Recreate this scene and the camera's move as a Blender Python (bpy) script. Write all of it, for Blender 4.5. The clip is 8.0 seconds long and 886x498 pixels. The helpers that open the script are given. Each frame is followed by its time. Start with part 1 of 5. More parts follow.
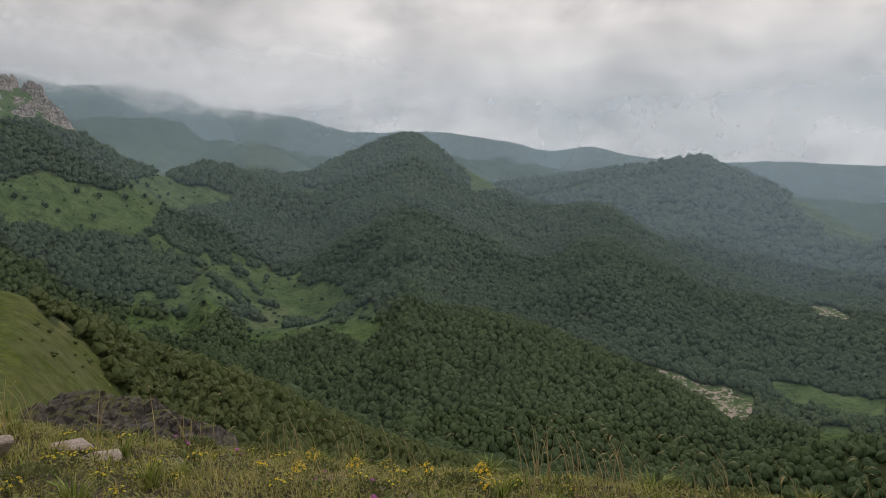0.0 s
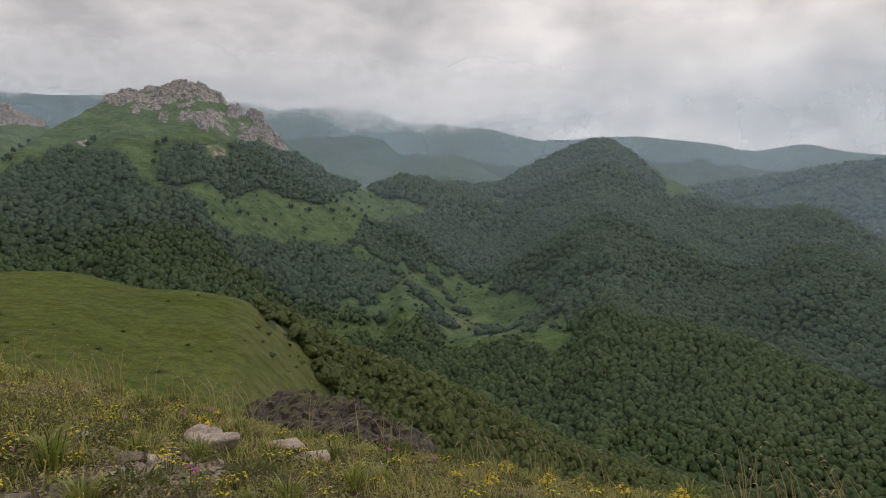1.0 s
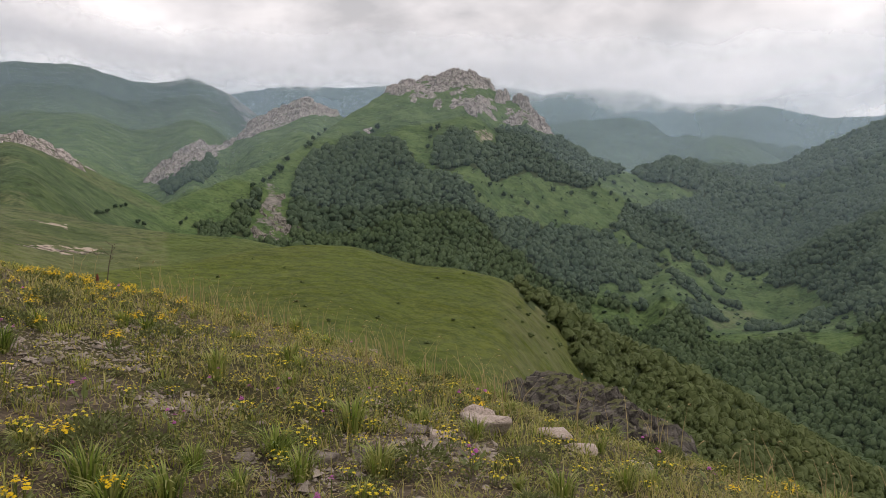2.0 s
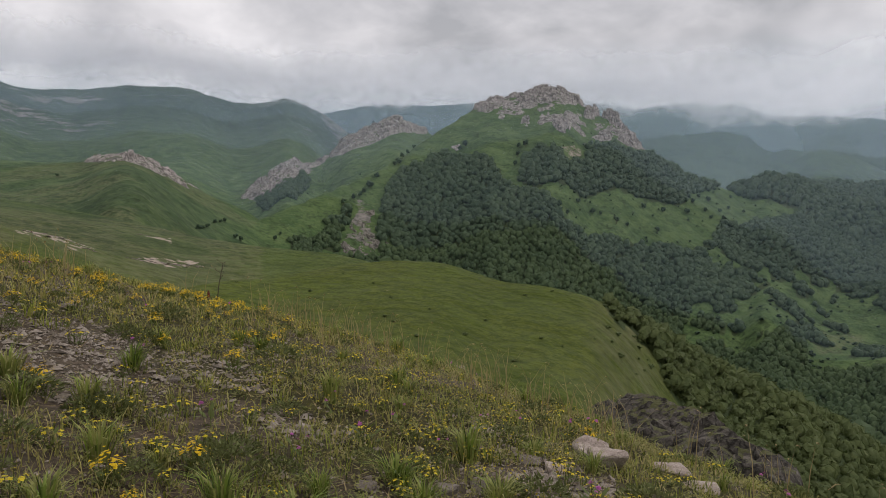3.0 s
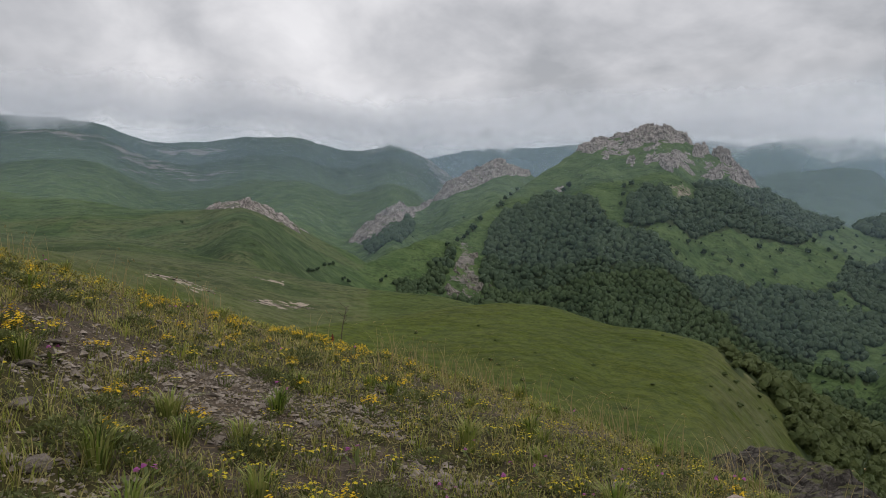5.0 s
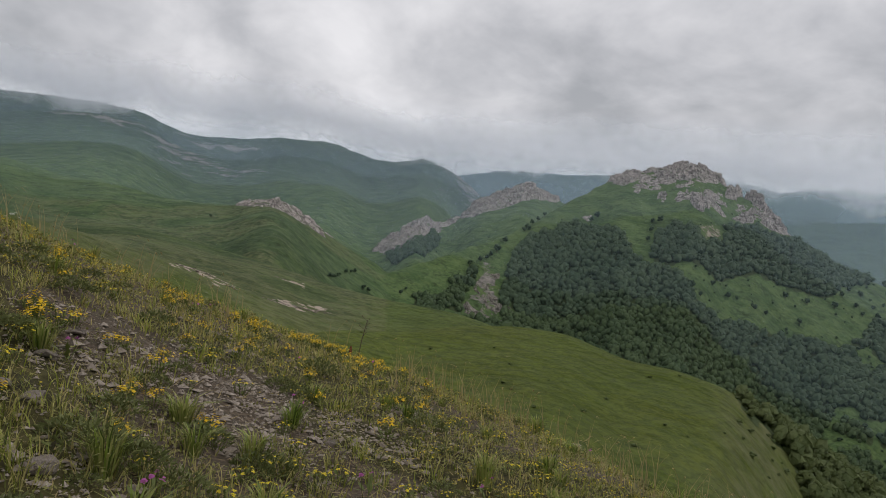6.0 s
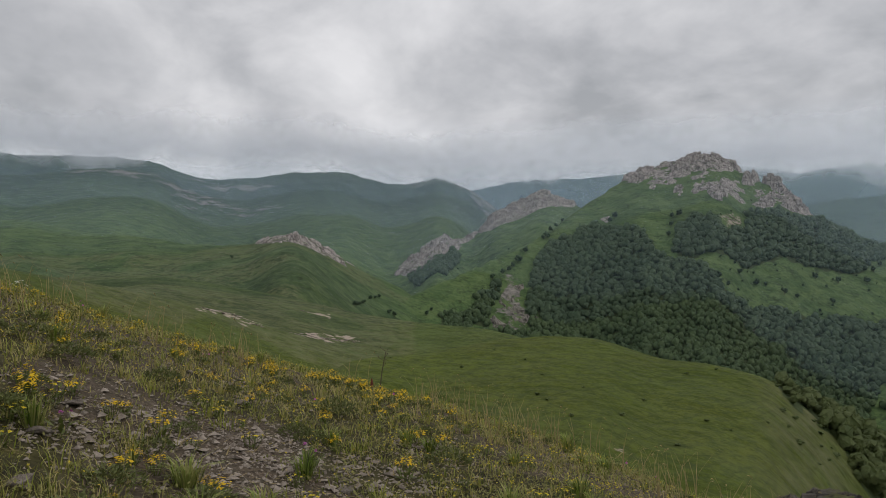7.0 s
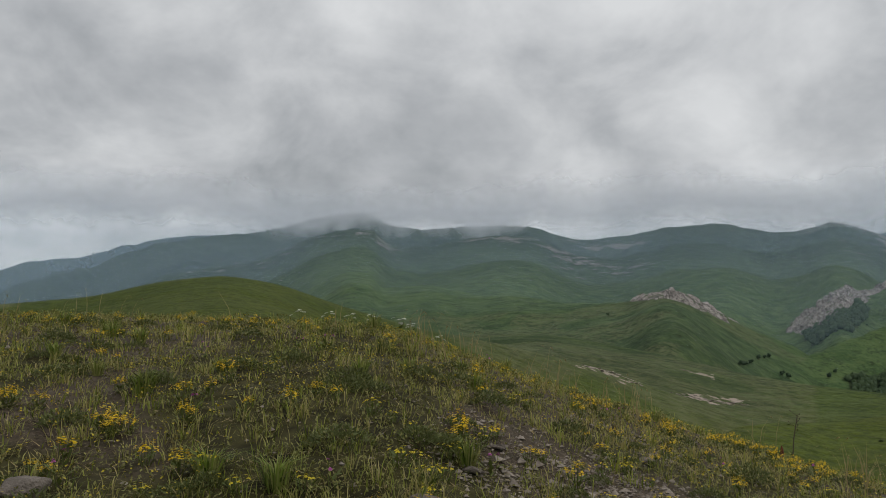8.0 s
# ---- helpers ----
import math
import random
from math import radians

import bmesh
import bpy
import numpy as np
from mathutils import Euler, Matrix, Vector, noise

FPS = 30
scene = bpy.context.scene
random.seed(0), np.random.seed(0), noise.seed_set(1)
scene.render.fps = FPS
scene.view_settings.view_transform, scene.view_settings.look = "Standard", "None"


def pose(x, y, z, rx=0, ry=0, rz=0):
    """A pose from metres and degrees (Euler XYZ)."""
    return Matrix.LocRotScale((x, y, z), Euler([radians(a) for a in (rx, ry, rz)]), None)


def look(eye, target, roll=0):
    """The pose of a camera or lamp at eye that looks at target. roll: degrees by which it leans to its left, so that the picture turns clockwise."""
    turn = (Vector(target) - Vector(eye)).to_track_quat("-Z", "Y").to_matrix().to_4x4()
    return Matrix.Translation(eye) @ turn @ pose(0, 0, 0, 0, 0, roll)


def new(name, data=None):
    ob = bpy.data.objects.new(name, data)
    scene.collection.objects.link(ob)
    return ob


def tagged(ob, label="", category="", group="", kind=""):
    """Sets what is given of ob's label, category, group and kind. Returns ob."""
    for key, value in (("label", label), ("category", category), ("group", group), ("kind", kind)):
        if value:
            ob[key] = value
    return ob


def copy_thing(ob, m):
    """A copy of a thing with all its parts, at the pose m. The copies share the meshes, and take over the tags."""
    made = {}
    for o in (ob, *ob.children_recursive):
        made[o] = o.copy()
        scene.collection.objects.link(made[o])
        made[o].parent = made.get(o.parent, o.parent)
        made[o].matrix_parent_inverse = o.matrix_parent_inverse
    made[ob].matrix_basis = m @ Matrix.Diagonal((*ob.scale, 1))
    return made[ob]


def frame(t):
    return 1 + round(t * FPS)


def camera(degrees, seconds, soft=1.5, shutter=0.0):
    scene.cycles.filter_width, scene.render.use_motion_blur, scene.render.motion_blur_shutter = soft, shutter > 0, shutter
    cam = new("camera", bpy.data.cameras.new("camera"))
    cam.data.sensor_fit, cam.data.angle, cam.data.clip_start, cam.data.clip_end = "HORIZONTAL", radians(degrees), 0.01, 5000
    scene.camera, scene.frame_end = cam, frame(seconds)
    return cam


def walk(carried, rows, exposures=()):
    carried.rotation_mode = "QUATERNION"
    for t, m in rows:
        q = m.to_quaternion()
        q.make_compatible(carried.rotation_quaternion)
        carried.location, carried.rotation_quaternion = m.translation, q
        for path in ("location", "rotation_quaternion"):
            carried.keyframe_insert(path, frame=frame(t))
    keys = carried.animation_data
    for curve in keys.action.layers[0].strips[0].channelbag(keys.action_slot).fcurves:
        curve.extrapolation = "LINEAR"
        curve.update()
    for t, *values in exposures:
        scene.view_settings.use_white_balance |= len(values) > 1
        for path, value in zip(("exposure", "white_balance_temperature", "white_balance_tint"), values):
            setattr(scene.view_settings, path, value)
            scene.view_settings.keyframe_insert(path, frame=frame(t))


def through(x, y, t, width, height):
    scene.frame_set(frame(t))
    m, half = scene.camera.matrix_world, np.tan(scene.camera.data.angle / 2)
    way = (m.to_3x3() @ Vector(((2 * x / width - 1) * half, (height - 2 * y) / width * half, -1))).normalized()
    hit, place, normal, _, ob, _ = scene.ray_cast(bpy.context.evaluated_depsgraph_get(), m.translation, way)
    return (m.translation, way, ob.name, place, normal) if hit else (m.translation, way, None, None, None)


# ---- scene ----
# ---------- camera ----------
# A hand-held phone on a grassy mountain shoulder, turning left from the valley to the hill behind.
cam = camera(62.66, 8.0, soft=0.4)
walk(cam, [
    (0.0, pose(0.287, 0.183, -0.172, 87.00, 0.00, 0.00)),
    (0.5, pose(0.276, 0.182, -0.157, 87.04, 0.56, 7.19)),
    (1.0, pose(0.282, 0.193, -0.136, 87.81, 1.07, 14.88)),
    (1.5, pose(0.270, 0.200, -0.085, 88.09, 1.36, 25.46)),
    (2.0, pose(0.195, 0.160, -0.075, 86.72, 0.09, 35.21)),
    (2.2, pose(0.150, 0.150, -0.061, 86.31, 0.59, 37.50)),
    (3.3, pose(0.012, 0.073, -0.015, 89.25, -0.65, 43.12)),
    (3.5, pose(0.004, 0.055, -0.014, 90.15, -0.75, 43.83)),
    (4.0, pose(-0.010, 0.005, -0.005, 90.50, -0.55, 45.69)),
    (4.5, pose(-0.063, -0.020, -0.010, 91.45, 0.27, 50.28)),
    (4.7, pose(-0.080, -0.027, -0.005, 91.25, 0.52, 50.48)),
    (5.8, pose(-0.250, -0.050, 0.047, 92.40, -4.01, 50.41)),
    (6.0, pose(-0.270, -0.009, 0.055, 92.56, -5.46, 51.75)),
    (6.5, pose(-0.275, 0.085, 0.070, 92.67, -5.04, 50.88)),
    (7.0, pose(-0.325, 0.190, 0.125, 93.86, 0.45, 53.70)),
    (7.5, pose(-0.368, 0.146, 0.128, 98.20, 4.53, 58.60)),
    (7.6, pose(-0.385, 0.115, 0.128, 98.50, 4.52, 64.82)),
    (7.7, pose(-0.395, 0.080, 0.122, 98.63, 3.95, 69.00)),
    (7.8, pose(-0.412, 0.060, 0.105, 99.71, 2.75, 75.39)),
    (7.9, pose(-0.430, 0.052, 0.098, 99.28, 0.72, 80.31)),
    (8.0, pose(-0.440, 0.060, 0.097, 98.41, -0.32, 82.59)),
], exposures=[(0.0, 0.08, 6850, 13), (1.0, 0.16, 6900, 15), (1.5, 0.28, 6900, 16), (2.0, 0.50, 6850, 16), (2.3, 0.44, 6800, 16), (3.3, 0.06, 6500, 13), (4.5, 0.06, 6450, 12), (6.5, 0.01, 6450, 12), (7.0, -0.06, 6450, 11), (7.5, -0.28, 6350, 8), (8.0, -0.22, 6400, 8)])

# ---------- sky and light ----------
SUN_EL, SUN_AZ = radians(52), radians(25)

world = bpy.data.worlds.new("overcast_sky")
scene.world = world
world.use_nodes = True


class Net:
    """A short way to wire shader nodes."""

    def __init__(self, tree):
        self.tree = tree
        tree.nodes.clear()

    def add(self, kind, props=None, **sockets):
        node = self.tree.nodes.new(kind)
        for key, value in (props or {}).items():
            setattr(node, key, value)
        for key, value in sockets.items():
            self.put(node, key.replace("_", " "), value)
        return node

    def put(self, node, key, value):
        socket = node.inputs[int(key[1:])] if key[0] == "i" and key[1:].isdigit() else node.inputs[key]
        if isinstance(value, bpy.types.NodeSocket):
            self.tree.links.new(value, socket)
        elif isinstance(value, bpy.types.Node):
            self.tree.links.new(value.outputs[0], socket)
        else:
            socket.default_value = (*value, 1) if socket.type == "RGBA" and len(value) == 3 else value

    def math(self, op, a, b=0.5, c=None, clamp=False):
        node = self.add("ShaderNodeMath", {"operation": op, "use_clamp": clamp}, i0=a, i1=b)
        if c is not None:
            self.put(node, "i2", c)
        return node.outputs[0]

    def vec(self, op, a, b=None):
        node = self.add("ShaderNodeVectorMath", {"operation": op}, i0=a)
        if b is not None:
            self.put(node, "i1", b)
        return node.outputs[0]

    def noise(self, vector, scale, detail=3.0, rough=0.55, distortion=0.0):
        return self.add("ShaderNodeTexNoise", Vector=vector, Scale=scale, Detail=detail, Roughness=rough, Distortion=distortion).outputs[0]

    def ramp(self, value, *stops):
        node = self.add("ShaderNodeValToRGB", Fac=value)
        el = node.color_ramp.elements
        while len(el) < len(stops):
            el.new(0.5)
        for e, (pos, col) in zip(el, stops):
            e.position, e.color = pos, (*col, 1) if isinstance(col, tuple) else (col, col, col, 1)
        return node.outputs[0]

    def mix(self, fac, a, b, blend="MIX"):
        node = self.add("ShaderNodeMix", {"data_type": "RGBA", "blend_type": blend})
        for i, v in ((0, fac), (6, a), (7, b)):
            if isinstance(v, (bpy.types.NodeSocket, bpy.types.Node)):
                self.tree.links.new(v if isinstance(v, bpy.types.NodeSocket) else v.outputs[0], node.inputs[i])
            elif i == 0:
                node.inputs[0].default_value = v
            else:
                node.inputs[i].default_value = (*v, 1) if len(v) == 3 else v
        return node.outputs[2]


n = Net(world.node_tree)
sky = n.add("ShaderNodeTexSky", {"sky_type": "NISHITA", "sun_disc": False, "sun_elevation": SUN_EL, "sun_rotation": SUN_AZ, "air_density": 1.5, "dust_density": 3.0})
way = n.add("ShaderNodeTexCoord").outputs["Generated"]
parts = n.add("ShaderNodeSeparateXYZ", Vector=way)
up = n.math("MAXIMUM", n.math("ADD", parts.outputs[2], 0.42), 0.05)
deck = n.add("ShaderNodeCombineXYZ", X=n.math("DIVIDE", parts.outputs[0], up), Y=n.math("DIVIDE", parts.outputs[1], up), Z=0.0).outputs[0]
big = n.noise(n.vec("MULTIPLY", deck, (0.8, 1.0, 1.0)), 1.3, 3.0, 0.5, 0.3)
small = n.noise(deck, 3.6, 5.0, 0.55, 0.35)
wisps = n.noise(deck, 9.0, 4.0, 0.55)
body = n.math("ADD", n.math("MULTIPLY", big, 0.5), n.math("ADD", n.math("MULTIPLY", small, 0.38), n.math("MULTIPLY", wisps, 0.12)))
# heavy grey masses (negative) and thin bright places: bearing, height, spread, weight
for az, el, wide, weight in ((86, 14, 6, -0.075), (78.5, 13.5, 4.5, -0.06), (68.5, 13, 4.5, -0.075), (69.7, 18.4, 1.5, -0.05), (42, 16.1, 1.7, -0.06), (54, 12.5, 4.5, -0.045), (38, 12.2, 3.5, -0.04), (112, 7, 7, 0.13), (71.4, 10.6, 1.5, 0.08), (107, 21, 10, 0.03), (15, 12, 9, -0.085), (81, 17.5, 6, -0.05)):
    a, e = radians(az), radians(el)
    toward = n.add("ShaderNodeVectorMath", {"operation": "DOT_PRODUCT"}, i0=way, i1=(-math.sin(a) * math.cos(e), math.cos(a) * math.cos(e), math.sin(e))).outputs["Value"]
    lobe = n.math("EXPONENT", n.math("DIVIDE", n.math("SUBTRACT", toward, 1.0), 0.5 * radians(wide) ** 2))
    body = n.math("ADD", body, n.math("MULTIPLY", n.math("MULTIPLY", lobe, n.math("ADD", 0.5, small)), weight))
cloud = n.ramp(body, (0.37, (0.35, 0.36, 0.375)), (0.45, (0.49, 0.495, 0.51)), (0.52, (0.63, 0.63, 0.64)), (0.60, (0.78, 0.775, 0.78)))
blue = n.vec("MULTIPLY", sky.outputs[0], (0.1, 0.1, 0.1))
glow = n.ramp(parts.outputs[2], (0.08, 1.0), (0.32, 0.80), (0.7, 0.86))  # an overcast sky is paler towards the horizon
n.add("ShaderNodeOutputWorld", Surface=n.add("ShaderNodeBackground", Color=n.mix(0.95, blue, n.vec("MULTIPLY", cloud, glow)), Strength=1.3))

sun = new("sun", bpy.data.lights.new("sun", "SUN"))
sun.data.energy, sun.data.angle, sun.data.color = 1.05, radians(35), (1.0, 0.96, 0.9)
sun.matrix_world = look((0, 0, 100), (math.sin(SUN_AZ) * -100 * math.cos(SUN_EL), math.cos(SUN_AZ) * -100 * math.cos(SUN_EL), 100 - 100 * math.sin(SUN_EL)))

# ---------- the lie of the land ----------
# Every hill is a crest: (bearing to the left of north in degrees, its height as an angle, its distance) and the
# fall of its slopes. The ground is the smooth upper hull of all crests. The eye is at the origin, 1.6 m above the turf.
EYE = 1.6


def hash2(ix, iy, seed):
    h = (ix.astype(np.int64) * 374761393 + iy.astype(np.int64) * 668265263 + seed * 974634777) & 0xFFFFFFFF
    h = ((h ^ (h >> 13)) * 1274126177) & 0xFFFFFFFF
    return ((h ^ (h >> 16)) & 0xFFFF) / 65535.0


def value_noise(x, y, seed=0):
    """Smooth noise from -1 to 1 with cells of one unit."""
    fx, fy = np.floor(x), np.floor(y)
    u, v = x - fx, y - fy
    u, v = u * u * u * (u * (6 * u - 15) + 10), v * v * v * (v * (6 * v - 15) + 10)
    a, b = hash2(fx, fy, seed), hash2(fx + 1, fy, seed)
    c, d = hash2(fx, fy + 1, seed), hash2(fx + 1, fy + 1, seed)
    return 2 * (a + (b - a) * u + (c - a) * v + (a - b - c + d) * u * v) - 1


def fractal(x, y, cell, octaves=4, gain=0.5, seed=0):
    total, amp = 0, 1.0
    for k in range(octaves):
        total = total + amp * value_noise(x / cell + 17.3 * k, y / cell - 9.1 * k, seed + k)
        cell, amp = cell / 2.03, amp * gain
    return total


GRID = np.arange(-180, 180.01, 0.05)


def table(points, column, blur):
    """A smooth curve over the bearing through the control points."""
    p = np.array(sorted((q[0], q[column]) for q in points), float)
    v = np.interp(GRID, p[:, 0], p[:, 1])
    k = np.exp(-0.5 * (np.arange(-60, 61) * 0.05 / blur) ** 2)
    return np.convolve(np.pad(v, 60, "wrap"), k / k.sum(), "valid")


class Crest:
    def __init__(self, points, fall, back, blur=0.5, relief=0.0, cell=150.0, jag=0.0, furrow=0.0, soft=0.025):
        first, last = min(points), max(points)
        if last[0] - first[0] < 300:  # both ends of a hill sink into the valley
            points = points + [(first[0] - 15, -35, first[2]), (last[0] + 15, -35, last[2])]
        self.el, self.r = table(points, 1, blur), table(points, 2, max(blur, 1.0))
        self.fall = table([(p[0], 0, p[3] if len(p) > 3 else fall) for p in points], 2, 2.0)
        self.back, self.relief, self.cell, self.jag, self.furrow, self.soft = back, relief, cell, jag, furrow, soft

    def height(self, az, r, x, y):
        el, rc, fall = (np.interp(az, GRID, c) for c in (self.el, self.r, self.fall))
        if self.jag:
            el = el + self.jag * (value_noise(az * 1.7, az * 0, 5) + 0.6 * value_noise(az * 4.1, az * 0, 6)) * np.exp(-np.abs(r / rc - 1) / 0.02)
        d = r - rc
        soft = self.soft * rc
        rise = np.where(d < 0, fall, self.back) * (np.sqrt(d * d + soft * soft) - soft)
        z = rc * np.tan(np.radians(el)) - rise
        if self.relief:
            far = 1 - np.exp(-((d / (0.16 * rc)) ** 2))
            gully = np.abs(value_noise(x / self.cell + 0.4 * value_noise(x / self.cell, y / self.cell, 3), y / (2.5 * self.cell), 11))
            z = z + far * self.relief * (fractal(x, y, self.cell, 4, 0.5, 21) + 0.9 * gully - 0.5)
        if self.furrow:  # runnels and ribs down the slope
            warp = 1.3 * fractal(x, y, 420, 2, 0.5, 31)
            rib = np.abs(value_noise(az * self.furrow + warp, r / 420 + warp, 32)) + 0.5 * np.abs(value_noise(az * self.furrow * 2.3, r / 160, 33))
            z = z + (1 - np.exp(-np.abs(d) / (0.05 * rc))) * np.exp(-((d / (0.32 * rc)) ** 2)) * 0.008 * rc * (rib - 0.55)
        return z


